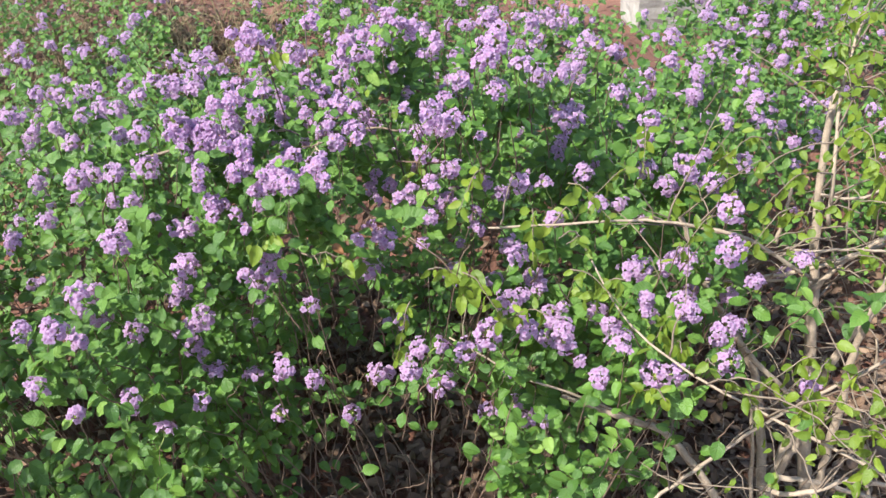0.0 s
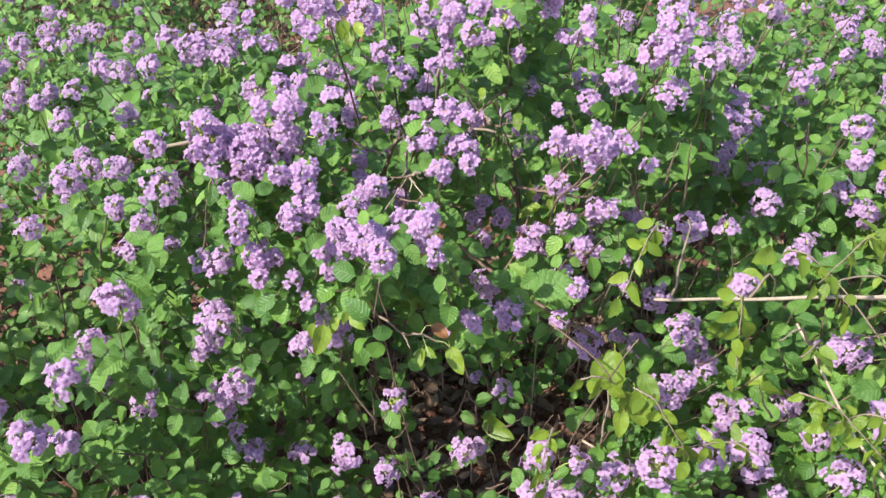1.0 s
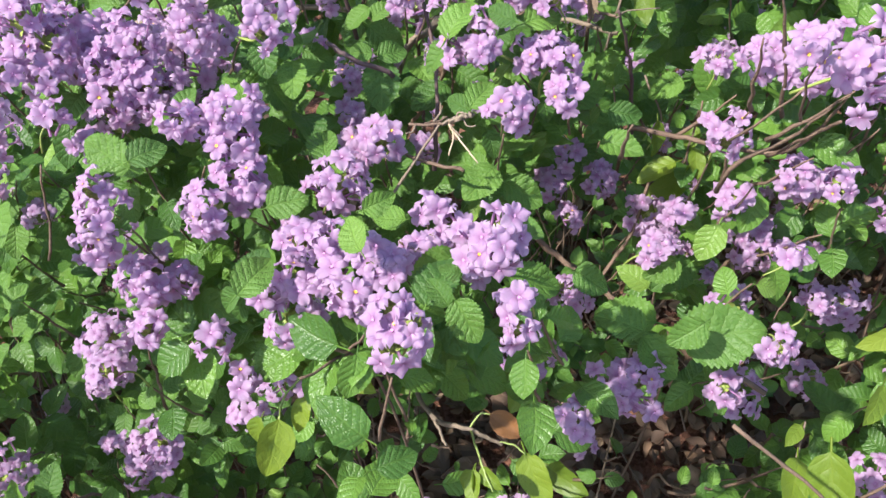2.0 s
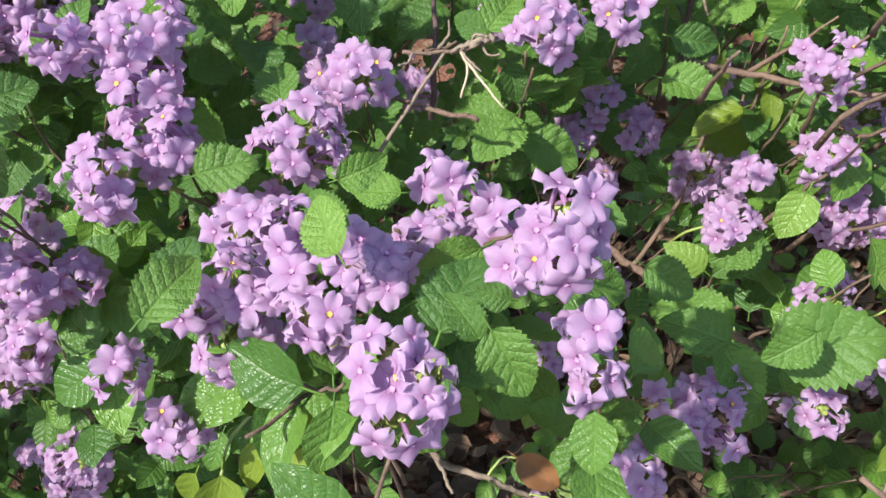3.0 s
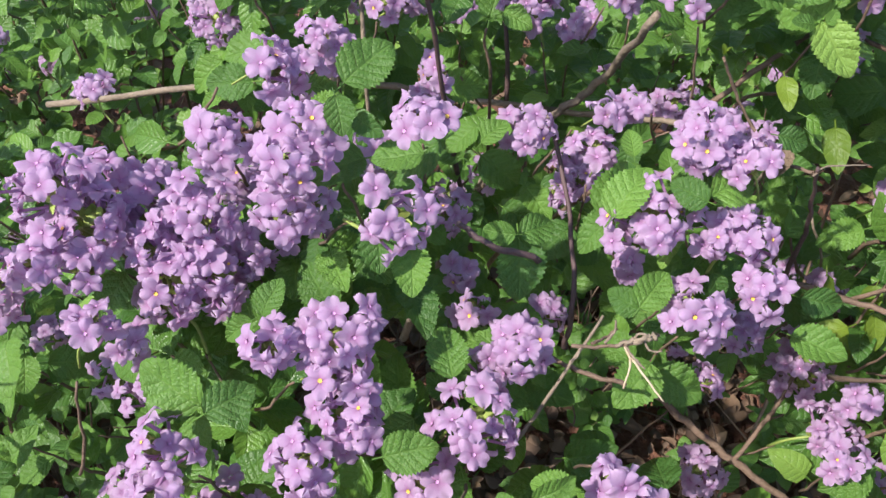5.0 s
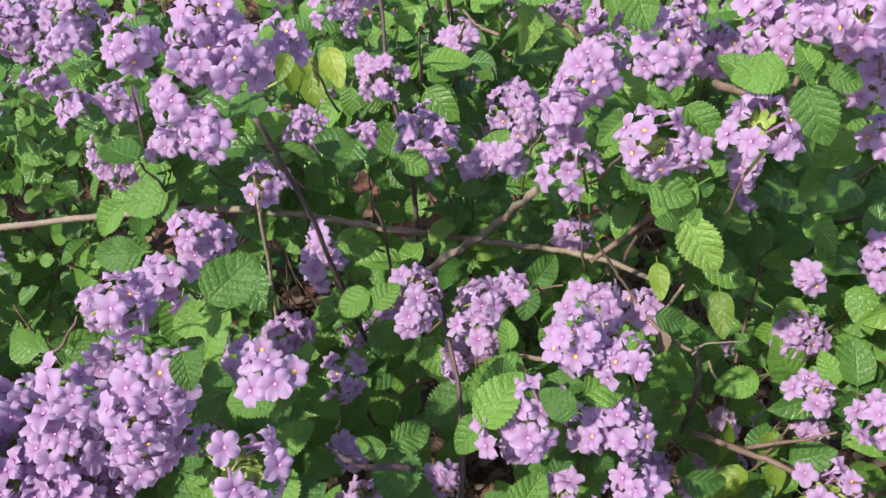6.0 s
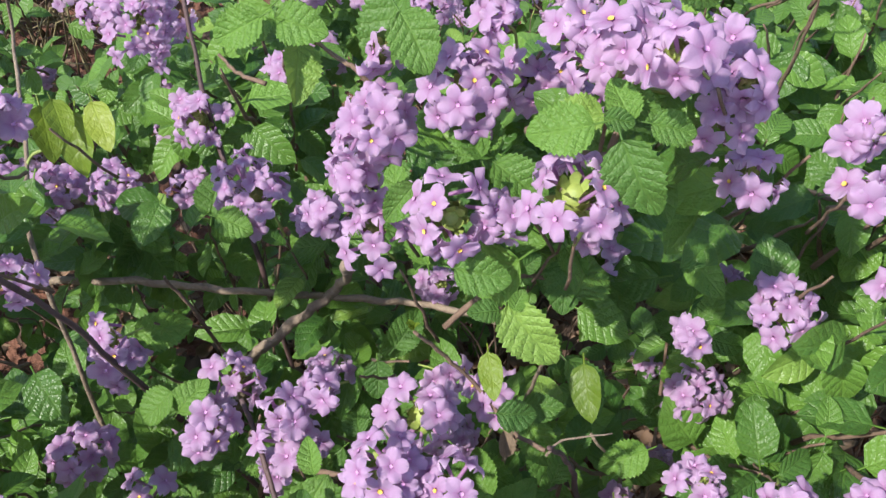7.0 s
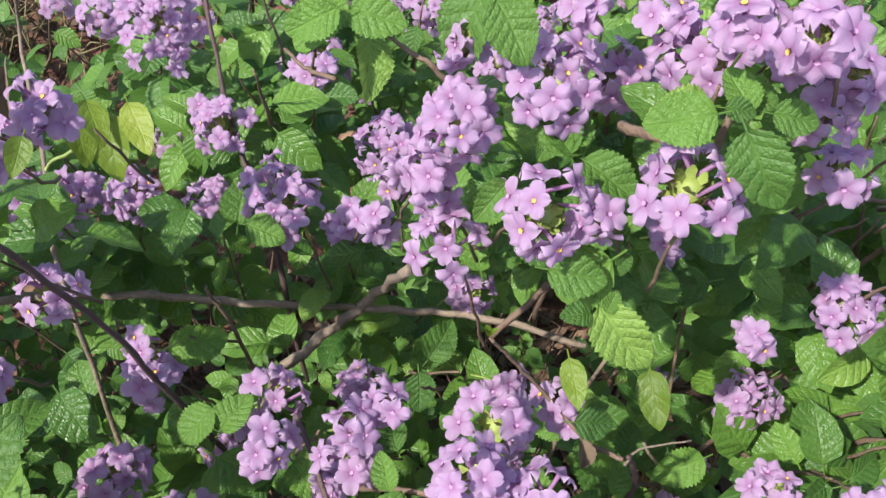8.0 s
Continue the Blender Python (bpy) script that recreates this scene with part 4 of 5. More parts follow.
def stone_block():
    bm = bmesh.new()
    bmesh.ops.create_cube(bm, size=1)
    bmesh.ops.scale(bm, vec=(0.44, 0.26, 0.20), verts=bm.verts)
    bmesh.ops.subdivide_edges(bm, edges=list(bm.edges), cuts=7, use_grid_fill=True)
    for v in bm.verts:
        edge = sum(abs(abs(c) - h) < 0.001 for c, h in zip(v.co, (0.22, 0.13, 0.10)))
        v.co *= 1 - 0.022 * max(0, edge - 1)
        v.co += Vector((noise.noise(v.co * 22), noise.noise(v.co * 22 + Vector((5, 0, 0))), noise.noise(v.co * 22 + Vector((0, 7, 0))))) * 0.007
    me = bpy.data.meshes.new("stone_block")
    bm.to_mesh(me)
    bm.free()
    me.materials.append(WHITE)
    ob = new("stone_block", me)
    ob.matrix_world = pose(1.06, 3.98, 0.085, 2, -1, 8)
    tagged(ob, "whitewashed rough stone block lying on red earth", "stone block")


stone_block()


# ---- lantana shrubs ----
def shoot_line(tip, out, root, rng):
    """The curve of a stem from its tip down to its root."""
    tip, root = Vector(tip), Vector(root)
    a = tip - out * 0.055 - Vector((0, -0.01, 0.045))
    b = root.lerp(tip, 0.45)
    b.z = max(0.05, tip.z * 0.42)
    b += Vector((rng.uniform(-0.03, 0.03), rng.uniform(-0.03, 0.03), 0))
    return smooth_line([tip, tip.lerp(a, 0.45), a, a.lerp(b, 0.35) + Vector((0, 0.008, -0.01)), b, root], 5, rng, 0.0007)


def leaf_matrix(base, out, stem, size, rng):
    """A leaf that springs from base towards out, its face turned to the light."""
    n = (Vector((-0.15, -0.28, 0.62)) + stem * 0.45 + Vector((rng.uniform(-0.75, 0.75), rng.uniform(-0.75, 0.75), rng.uniform(-0.35, 0.35)))).normalized()
    return Matrix.Translation(Vector(base) + out * size * 0.2) @ frame_of(n, out + Vector((0, 0, rng.uniform(-0.15, 0.35)))) @ Matrix.Diagonal((size, size, size, 1))


def leaves_on(line, rng, big, reach, start=0.0):
    """Crosswise pairs of leaves down a stem from its tip."""
    out, dist, nxt, turn, k = [], 0.0, start, rng.uniform(0, 6.3), 0
    for i in range(1, len(line)):
        seg = (line[i - 1] - line[i])
        l = seg.length
        while nxt <= dist + l and nxt < reach:
            p = line[i - 1] - seg.normalized() * (nxt - dist)
            stem = seg.normalized()
            side = stem.orthogonal().normalized()
            side = Matrix.Rotation(turn + (k % 2) * math.pi / 2 + rng.uniform(-0.3, 0.3), 3, stem) @ side
            size = big * min(1.0, 0.62 + 0.22 * k) * rng.uniform(0.8, 1.15)
            for s in (1, -1):
                if rng.random() < 0.9:
                    out.append((p + side * s * size * 0.5, leaf_matrix(p, side * s, stem, size, rng)))
            nxt += rng.uniform(0.012, 0.021)
            k += 1
        dist += l
        if dist > reach:
            break
    return out


def lantana(name, label, blooms, roots, shoots, near_box, leaf_parts, seed, placed=(), depth=0.15, spread=0.035, big=0.0225, skirt=None, extra=0.06, heads=(), thin=0.62):
    """A lantana shrub: woody stems from its roots, leafy shoots, blooms at their places."""
    rng = random.Random(seed)
    origin = Vector((sum(r[0] for r in roots) / len(roots), sum(r[1] for r in roots) / len(roots), 0.0))
    shrub = new(name)
    shrub.location = origin
    tagged(shrub, label, "shrub", "lantana shrubs along the bank")
    shift = Matrix.Translation(-origin)
    leaves, rods, stems = [], [], []

    def root_for(p):
        r = min(roots, key=lambda q: (q[0] - p[0]) ** 2 + (q[1] - p[1]) ** 2 + rng.uniform(0, 0.03))
        return Vector((r[0] * 0.5 + p[0] * 0.5 + rng.uniform(-0.04, 0.04), r[1] * 0.6 + p[1] * 0.4 + rng.uniform(-0.04, 0.04), 0.0))

    sized = [(b, None) for b in blooms] + [(h[:3], h[3]) for h in heads]
    for i, (b, wide) in enumerate(sized):
        b = Vector(b)
        axis = Vector((rng.gauss(0, 0.38), -0.48 + rng.gauss(0, 0.34), 0.75)).normalized()
        size = 1.0 if wide else rng.uniform(0.96, 1.14)
        m = shift @ Matrix.Translation(b - axis * 0.004) @ frame_of(axis, (rng.uniform(-1, 1), rng.uniform(-1, 1), 0.1)) @ Matrix.Diagonal((size, size, size, 1))
        step = rng.choice((4, 5, 5, 6, 6)) if not wide else min(range(len(WIDTHS)), key=lambda j: abs(WIDTHS[j] - wide))
        k4 = rng.randrange(4)
        (x0, x1), (y0, y1), z0 = near_box
        if x0 < b.x < x1 and y0 < b.y < y1 and b.z > z0:
            head = part("flower_head", HEAD_BASE[i % 3 + (3 if step < 4 else 0)], shrub, m)
            for k, fm in enumerate(ROSETTES[step][k4]):
                part("floret", YOUNG_FLORET if k < 4 and rng.random() < 0.21 else rng.choice(FLORETS), head, fm)
        else:
            part("flower_head", FAR_HEADS[step][k4], shrub, m)
        tip = b - axis * 0.028
        line = shoot_line(tip, axis, root_for(b), rng)
        radii = [0.0005 + 0.0010 * (k / (len(line) - 1)) for k in range(len(line))]
        leaves += leaves_on(line, rng, big, 0.12)
        full = i % 11 == 0 and not wide
        cut = len(line) if full else rng.randint(5, 8) if wide else rng.randint(7, 11)
        (stems if full else rods).append((line[:cut], radii[:cut]))
    for i in range(shoots):
        b = Vector(rng.choice(blooms))
        p = b - VIEW * rng.uniform(0.03, depth) + Vector((rng.gauss(0, spread), rng.gauss(0, spread), rng.gauss(0, spread * 0.6)))
        if p.z < 0.08:
            continue
        axis = Vector((rng.gauss(0, 0.4), -0.4 + rng.gauss(0, 0.35), 0.8)).normalized()
        line = shoot_line(p, axis, root_for(p), rng)[:rng.randint(7, 12)]
        rods.append((line, [0.00045 + 0.0009 * (k / (len(line) - 1)) for k in range(len(line))]))
        leaves += leaves_on(line, rng, big, rng.uniform(0.07, 0.17))
        if rng.random() < extra and not (-0.45 < p.x < 0.22 and p.y < 1.40 and p.z > 0.62):
            m = shift @ Matrix.Translation(p + axis * 0.022) @ frame_of(axis, (rng.uniform(-1, 1), rng.uniform(-1, 1), 0.1))
            part("flower_head", FAR_HEADS[rng.choice((2, 3, 4))][rng.randrange(4)], shrub, m)
    for i in range(skirt[0] if skirt else 0):
        p = Vector([rng.uniform(*r) for r in skirt[1:]])
        if HOLLOW[0] < p.x < HOLLOW[1] and HOLLOW[2] < p.y < HOLLOW[3] and rng.random() < 0.85:
            continue
        axis = Vector((rng.gauss(0, 0.4), -0.5 + rng.gauss(0, 0.35), 0.7)).normalized()
        line = shoot_line(p, axis, root_for(p), rng)
        rods.append((line, [0.00045 + 0.0009 * (k / (len(line) - 1)) for k in range(len(line))]))
        leaves += leaves_on(line, rng, big * 1.12, rng.uniform(0.07, 0.17))
    # leaves that would hide blooms, large leaves or bare branches from the camera are dropped
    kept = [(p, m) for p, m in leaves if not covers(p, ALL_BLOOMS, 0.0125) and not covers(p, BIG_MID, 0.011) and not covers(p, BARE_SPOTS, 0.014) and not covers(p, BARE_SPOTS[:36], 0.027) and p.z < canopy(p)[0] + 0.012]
    kept = [(p, m) for p, m in kept if not (HOLLOW[0] < p.x < HOLLOW[1] and p.y < 1.30 and p.z < 0.70 and rng.random() < 0.80)]
    kept = [(p, m) for p, m in kept if p.z > canopy(p)[0] - 0.07 or rng.random() < (thin if p.y < 1.2 else 0.85)]
    kept = [(p, m) for p, m in kept if not (0.33 < p.x < 0.80 and p.y < 1.28 and p.z < 0.64 and rng.random() < 0.75)]
    kept = [(p, m) for p, m in kept if not any((p - Vector(c)).length < r for c, r in GAPS)]
    for base, end in placed:
        base, end = Vector(base), Vector(end)
        size = (end - base).length
        n = VIEW + Vector((rng.gauss(-0.1, 0.22), rng.gauss(0, 0.22), rng.gauss(0, 0.15)))
        m = Matrix.Translation(base) @ frame_of(n, end - base) @ Matrix.Diagonal((size, size, size, 1))
        part("leaf", rng.choice(LEAF_MESH), shrub, shift @ m)
    mid = Vector((-0.15, 1.10, 0.86)) if leaf_parts > 200 else origin + Vector((0, -0.2, 0.8))
    kept.sort(key=lambda pm: (pm[0] - mid).length)
    for p, m in kept[:leaf_parts]:
        part("leaf", rng.choice(LEAF_MESH), shrub, shift @ m)
    if len(kept) > leaf_parts:
        rest = part("foliage", joined_leaves("foliage", FAR_LEAVES, [FAR_LEAF], [m for p, m in kept[leaf_parts:]], origin), shrub)
        tagged(rest, kind="stuff")
    for line, radii in stems:
        v, f = tube([p - origin for p in line], radii, 6, 0.12, rng)
        part("stem", mesh_of("stem", v, f, [TWIG]), shrub)
    twigs = join_tubes("brushwood", [([p - origin for p in l], r) for l, r in rods], TWIG, 5, 0.12, seed)
    tagged(part("brushwood", twigs, shrub), kind="stuff")
    return shrub, origin


def rear_bank(seed, count, x, y, low, high):
    """Places of blooms scattered over a low bank of shrubs."""
    rng = random.Random(seed)
    out = []
    while len(out) < count:
        px, py = rng.uniform(*x), rng.uniform(*y)
        if noise.noise(Vector((px * 1.6, py * 1.6, seed))) < -0.12:
            continue
        out.append((px, py, rng.uniform(low, high) + 0.10 * noise.noise(Vector((px * 2.5, py * 2.5, 9.0 + seed)))))
    return out


front, front_at = lantana("lantana_shrub", "flowering lantana shrub with dense lilac flower heads and crinkled green leaves", FRONT,
                          [(-0.30, 1.20), (-0.12, 1.24), (0.04, 1.22), (-0.22, 1.38), (-0.02, 1.42), (-0.10, 1.12)], 340,
                          ((-0.42, 0.10), (0.84, 1.42), 0.69), 225, 31, BIG, heads=[h for h in HEADS if h[0] < 0.10], extra=0.0, thin=0.5, skirt=(130, (-0.42, 0.14), (0.84, 1.12), (0.12, 0.58)))
lantana("lantana_shrub", "low spreading lantana shrub with scattered lilac flower heads on red earth", LEFT,
        [(-0.52, 1.15), (-0.60, 1.02), (-0.45, 1.25), (-0.66, 1.30)], 120, ((0, 0), (0, 0), 9), 200, 32, depth=0.30, spread=0.06, big=0.0275, skirt=(175, (-1.15, -0.38), (0.78, 1.55), (0.12, 0.48)), extra=0.16)
lantana("lantana_shrub", "lantana shrub with lilac heads, tangled beside bare woody branches", RIGHT,
        [(0.20, 1.18), (0.32, 1.30), (0.14, 1.05), (0.40, 1.20)], 340, ((0, 0), (0, 0), 9), 200, 33, heads=[h for h in HEADS if h[0] >= 0.10], depth=0.14, spread=0.085, big=0.0250, thin=0.45, skirt=(62, (0.10, 0.40), (0.88, 1.18), (0.10, 0.45)), extra=0.16)
lantana("lantana_shrub", "lantana shrub further back, thinly flowering over bare earth", REAR,
        [(-0.80, 1.95), (-0.55, 1.65), (0.30, 1.70), (0.60, 1.75), (0.0, 1.65), (-0.3, 1.7)], 430, ((0, 0), (0, 0), 9), 120, 34, depth=0.30, spread=0.07, extra=0.34, skirt=(240, (-0.75, 0.65), (1.36, 1.85), (0.08, 0.50)))


for bank_label, bank_seed, bank_n, bank_x, bank_y, bank_roots, bank_shoots in (
        ("loose lantana shrub with small lilac heads and gaps of earth", 41, 100, (-0.55, 0.45), (1.75, 2.5), [(-0.3, 2.1), (0.1, 2.2), (-0.1, 1.95)], 330),
        ("sparse lantana shrub with few lilac heads and yellowing leaves", 42, 38, (-1.7, -0.65), (2.1, 3.3), [(-1.3, 2.7), (-0.9, 2.5)], 300),
        ("loose lantana shrub beside red earth with small lilac heads", 43, 70, (0.75, 1.75), (1.75, 2.9), [(1.0, 2.1), (1.4, 2.4), (1.2, 2.0)], 330),
        ("low leafy lantana shrub with pale lilac heads on bare earth", 45, 50, (-1.6, -0.85), (1.15, 2.15), [(-1.2, 1.6), (-1.1, 1.9), (-1.3, 1.4)], 330),
        ("distant lantana shrub with small lilac heads over red earth", 44, 45, (-0.5, 0.55), (2.75, 3.5), [(-0.2, 3.1), (0.3, 3.1)], 260),
        ("distant lantana shrub at the edge of red earth, few heads", 46, 50, (-0.75, 0.42), (3.3, 4.3), [(-0.4, 3.7), (0.1, 3.8)], 300),
        ("lantana shrub with small pale heads beside the whitewashed stone", 47, 60, (0.95, 2.1), (2.6, 3.4), [(1.3, 3.0), (1.7, 3.0)], 320),
        ("leafy lantana shrub behind the woody shrub, lilac heads in shade", 48, 40, (0.42, 1.55), (1.40, 2.3), [(0.6, 1.6), (0.9, 1.7), (1.2, 2.0)], 520),
        ("low dusky lantana shrub among dry litter with few heads", 49, 22, (-2.2, -1.0), (3.0, 4.0), [(-1.6, 3.4), (-1.3, 3.6)], 150)):
    bank = rear_bank(bank_seed, bank_n, bank_x, bank_y, 0.36, 0.56)
    ALL_BLOOMS = np.concatenate([ALL_BLOOMS, np.array(bank)])
    lantana("lantana_shrub", bank_label, bank, bank_roots, bank_shoots, ((0, 0), (0, 0), 9), 60, bank_seed, depth=0.35, spread=0.09, big=0.024, extra=0.16)

# unseen taller shrub added beyond the view to shade the low leaves beside it
bank = rear_bank(51, 46, (-1.35, -0.86), (0.25, 1.15), 0.82, 1.08)
ALL_BLOOMS = np.concatenate([ALL_BLOOMS, np.array(bank)])
lantana("lantana_shrub", "tall dense lantana shrub with lilac heads, added out of view for its shade", bank, [(-1.2, 0.5), (-1.1, 0.8), (-1.15, 1.0)], 330, ((0, 0), (0, 0), 9), 40, 51, depth=0.40, spread=0.08, big=0.027, extra=0.05)


# ---- branches that show among the leaves of the front shrub ----
def branch(name, points, r0, r1, mat, parent, origin, seed, label="", knots=0.16):
    rng = random.Random(seed)
    line = smooth_line(points, 6, rng, min(r0, r1) * 0.5)
    n = len(line) - 1
    v, f = tube([p - origin for p in line], [r0 + (r1 - r0) * i / n for i in range(n + 1)], 7, knots, rng)
    return part(name, mesh_of(name, v, f, [mat]), parent, None, label)


branch("branch", [(-0.500, 1.330, 0.700), (-0.335, 1.300, 0.757), (-0.266, 1.291, 0.763), (-0.211, 1.277, 0.767), (-0.140, 1.258, 0.776), (-0.095, 1.235, 0.792), (-0.060, 1.215, 0.795)], 0.0023, 0.0015, BARK, front, front_at, 1)
branch("branch", [(-0.250, 1.220, 0.600), (-0.200, 1.232, 0.755), (-0.180, 1.237, 0.781), (-0.163, 1.242, 0.793), (-0.146, 1.239, 0.817), (-0.139, 1.190, 0.890)], 0.003, 0.0018, BARK, front, front_at, 2)
branch("branch", [(-0.193, 1.213, 0.623), (-0.224, 1.188, 0.827), (-0.233, 1.179, 0.890), (-0.242, 1.161, 0.953)], 0.0015, 0.0009, DARK_TWIG, front, front_at, 3, "thin dark stem")
branch("branch", [(-0.185, 1.268, 0.641), (-0.193, 1.288, 0.793), (-0.203, 1.314, 0.827), (-0.210, 1.346, 0.863), (-0.213, 1.380, 0.916)], 0.0015, 0.0010, DARK_TWIG, front, front_at, 4, "thin dark stem")
branch("branch", [(-0.060, 1.135, 0.785), (-0.031, 1.118, 0.792), (-0.008, 1.100, 0.800), (0.010, 1.089, 0.808), (0.012, 1.070, 0.835), (0.012, 1.050, 0.860)], 0.0015, 0.0008, TWIG, front, front_at, 5)
branch("branch", [(-0.205, 1.205, 0.680), (-0.193, 1.192, 0.731), (-0.176, 1.173, 0.774), (-0.154, 1.138, 0.845), (-0.135, 1.125, 0.862)], 0.0014, 0.0009, TWIG, front, front_at, 6)
branch("branch", [(-0.105, 1.206, 0.824), (-0.077, 1.216, 0.847), (-0.049, 1.227, 0.861), (-0.010, 1.218, 0.854), (0.014, 1.225, 0.862)], 0.0015, 0.0010, TWIG, front, front_at, 7)
branch("branch", [(-0.118, 1.110, 0.728), (-0.098, 1.100, 0.715), (-0.074, 1.086, 0.703), (-0.040, 1.070, 0.687), (0.030, 1.040, 0.660)], 0.0019, 0.0018, TWIG, front, front_at, 8)
branch("branch", [(-0.074, 1.086, 0.703), (-0.060, 1.100, 0.717), (-0.052, 1.110, 0.727), (-0.042, 1.130, 0.762)], 0.0013, 0.001, TWIG, front, front_at, 9)
branch("branch", [(-0.196, 1.028, 0.813), (-0.183, 1.044, 0.825), (-0.164, 1.068, 0.844)], 0.0008, 0.0006, BARK, front, front_at, 10)
branch("branch", [(-0.179, 1.044, 0.858), (-0.164, 1.045, 0.858), (-0.150, 1.048, 0.861)], 0.0007, 0.0006, TWIG, front, front_at, 11, "bare dry twig")
branch("branch", [(-0.161, 1.045, 0.858), (-0.156, 1.039, 0.854), (-0.148, 1.030, 0.849)], 0.0006, 0.0003, STRAW, front, front_at, 12, "pale dry stalk")
branch("branch", [(-0.161, 1.045, 0.858), (-0.159, 1.041, 0.855), (-0.161, 1.034, 0.849)], 0.0006, 0.0003, STRAW, front, front_at, 13, "pale dry stalk")
branch("branch", [(-0.180, 1.165, 0.850), (-0.171, 1.137, 0.829), (-0.169, 1.098, 0.815), (-0.170, 1.090, 0.790)], 0.0009, 0.0012, DARK_TWIG, front, front_at, 14)
branch("branch", [(-0.219, 1.082, 0.875), (-0.208, 1.077, 0.870), (-0.188, 1.082, 0.857)], 0.0011, 0.0013, DARK_TWIG, front, front_at, 15)
branch("branch", [(-0.078, 1.130, 0.864), (-0.070, 1.138, 0.840), (-0.062, 1.143, 0.812), (-0.050, 1.160, 0.740)], 0.0008, 0.0013, DARK_TWIG, front, front_at, 16)
branch("branch", [(-0.079, 1.129, 0.860), (-0.073, 1.133, 0.862), (-0.057, 1.133, 0.864)], 0.0005, 0.0003, BARK, front, front_at, 17, "pale dry stalk")
branch("branch", [(-0.118, 1.159, 0.893), (-0.110, 1.160, 0.878), (-0.098, 1.156, 0.861), (-0.088, 1.140, 0.858), (-0.079, 1.131, 0.860)], 0.0006, 0.0008, TWIG, front, front_at, 18, "bare twig ending in a green bud")
branch("branch", [(-0.144, 1.228, 0.957), (-0.135, 1.221, 0.952), (-0.129, 1.216, 0.950), (-0.118, 1.213, 0.937)], 0.0006, 0.0010, TWIG, front, front_at, 19)
branch("branch", [(-0.083, 1.183, 0.952), (-0.074, 1.166, 0.961), (-0.065, 1.164, 0.961), (-0.062, 1.168, 0.975)], 0.0015, 0.0009, TWIG, front, front_at, 20)
branch("branch", [(-0.171, 1.226, 0.952), (-0.165, 1.220, 0.949), (-0.157, 1.216, 0.948)], 0.0005, 0.0008, TWIG, front, front_at, 21)
branch("branch", [(-0.085, 1.180, 0.700), (-0.078, 1.184, 0.760), (-0.073, 1.187, 0.790), (-0.068, 1.180, 0.840)], 0.0012, 0.0007, BARK, front, front_at, 27)
part("withered_leaf", DRY_MESH[0], front, Matrix.Translation(Vector((-0.092, 1.136, 0.867)) - front_at) @ frame_of(VIEW, (0.1, -0.7, -0.6)) @ Matrix.Diagonal((0.010, 0.010, 0.010, 1)), "withered brown leaf")

branch("branch", [(-0.176, 1.044, 0.858), (-0.177, 1.041, 0.857), (-0.180, 1.038, 0.858)], 0.0005, 0.0003, BARK, front, front_at, 24)
branch("branch", [(-0.168, 1.045, 0.859), (-0.165, 1.048, 0.862), (-0.165, 1.050, 0.866)], 0.0006, 0.0003, BARK, front, front_at, 25)
branch("branch", [(-0.155, 1.047, 0.860), (-0.153, 1.044, 0.858), (-0.149, 1.043, 0.859)], 0.0005, 0.0003, BARK, front, front_at, 26)
branch("branch", [(-0.187, 1.074, 0.817), (-0.179, 1.060, 0.825), (-0.168, 1.054, 0.826), (-0.154, 1.050, 0.826)], 0.0008, 0.001, TWIG, front, front_at, 31, "broken brown twig", knots=0.25)
branch("branch", [(-0.164, 1.045, 0.858), (-0.159, 1.046, 0.860), (-0.155, 1.046, 0.862), (-0.151, 1.047, 0.862)], 0.0007, 0.0013, BARK, front, front_at, 32, "knobby dry twig end", knots=0.5)
branch("branch", [(-0.158, 1.047, 0.860), (-0.157, 1.047, 0.863), (-0.153, 1.046, 0.863)], 0.0006, 0.0004, BARK, front, front_at, 33, knots=0.5)
branch("branch", [(-0.161, 1.045, 0.858), (-0.158, 1.040, 0.858), (-0.155, 1.037, 0.857)], 0.0006, 0.0003, BARK, front, front_at, 34, knots=0.4)
branch("branch", [(-0.172, 1.046, 0.857), (-0.166, 1.051, 0.855), (-0.162, 1.055, 0.854)], 0.0006, 0.0005, TWIG, front, front_at, 35, knots=0.2)
for turn in (-0.9, 0.7, 2.4):
    part("bud", LIME_MESH[0], front, Matrix.Translation(Vector((-0.1183, 1.159, 0.8945)) - front_at) @ frame_of((math.cos(turn), math.sin(turn) - 0.4, 0.3), (0.15 * math.cos(turn) - 0.2, 0.15 * math.sin(turn), 1)) @ Matrix.Diagonal((0.0045, 0.0045, 0.0045, 1)), "small green leaf bud")
branch("branch", [(-0.286, 1.364, 0.905), (-0.299, 1.368, 0.862), (-0.277, 1.286, 0.856), (-0.270, 1.246, 0.847), (-0.264, 1.207, 0.738)], 0.0008, 0.0012, BARK, front, front_at, 22, "thin grey twig")
branch("branch", [(-0.209, 1.212, 0.863), (-0.209, 1.216, 0.851), (-0.205, 1.217, 0.833), (-0.202, 1.228, 0.773)], 0.0005, 0.0010, TWIG, front, front_at, 23)
part("withered_leaf", DRY_MESH[0], front, Matrix.Translation(Vector((-0.271, 1.277, 0.914)) - front_at) @ frame_of(VIEW, (-0.1, -0.5, -0.8)) @ Matrix.Diagonal((0.017, 0.017, 0.017, 1)), "withered brown leaf")


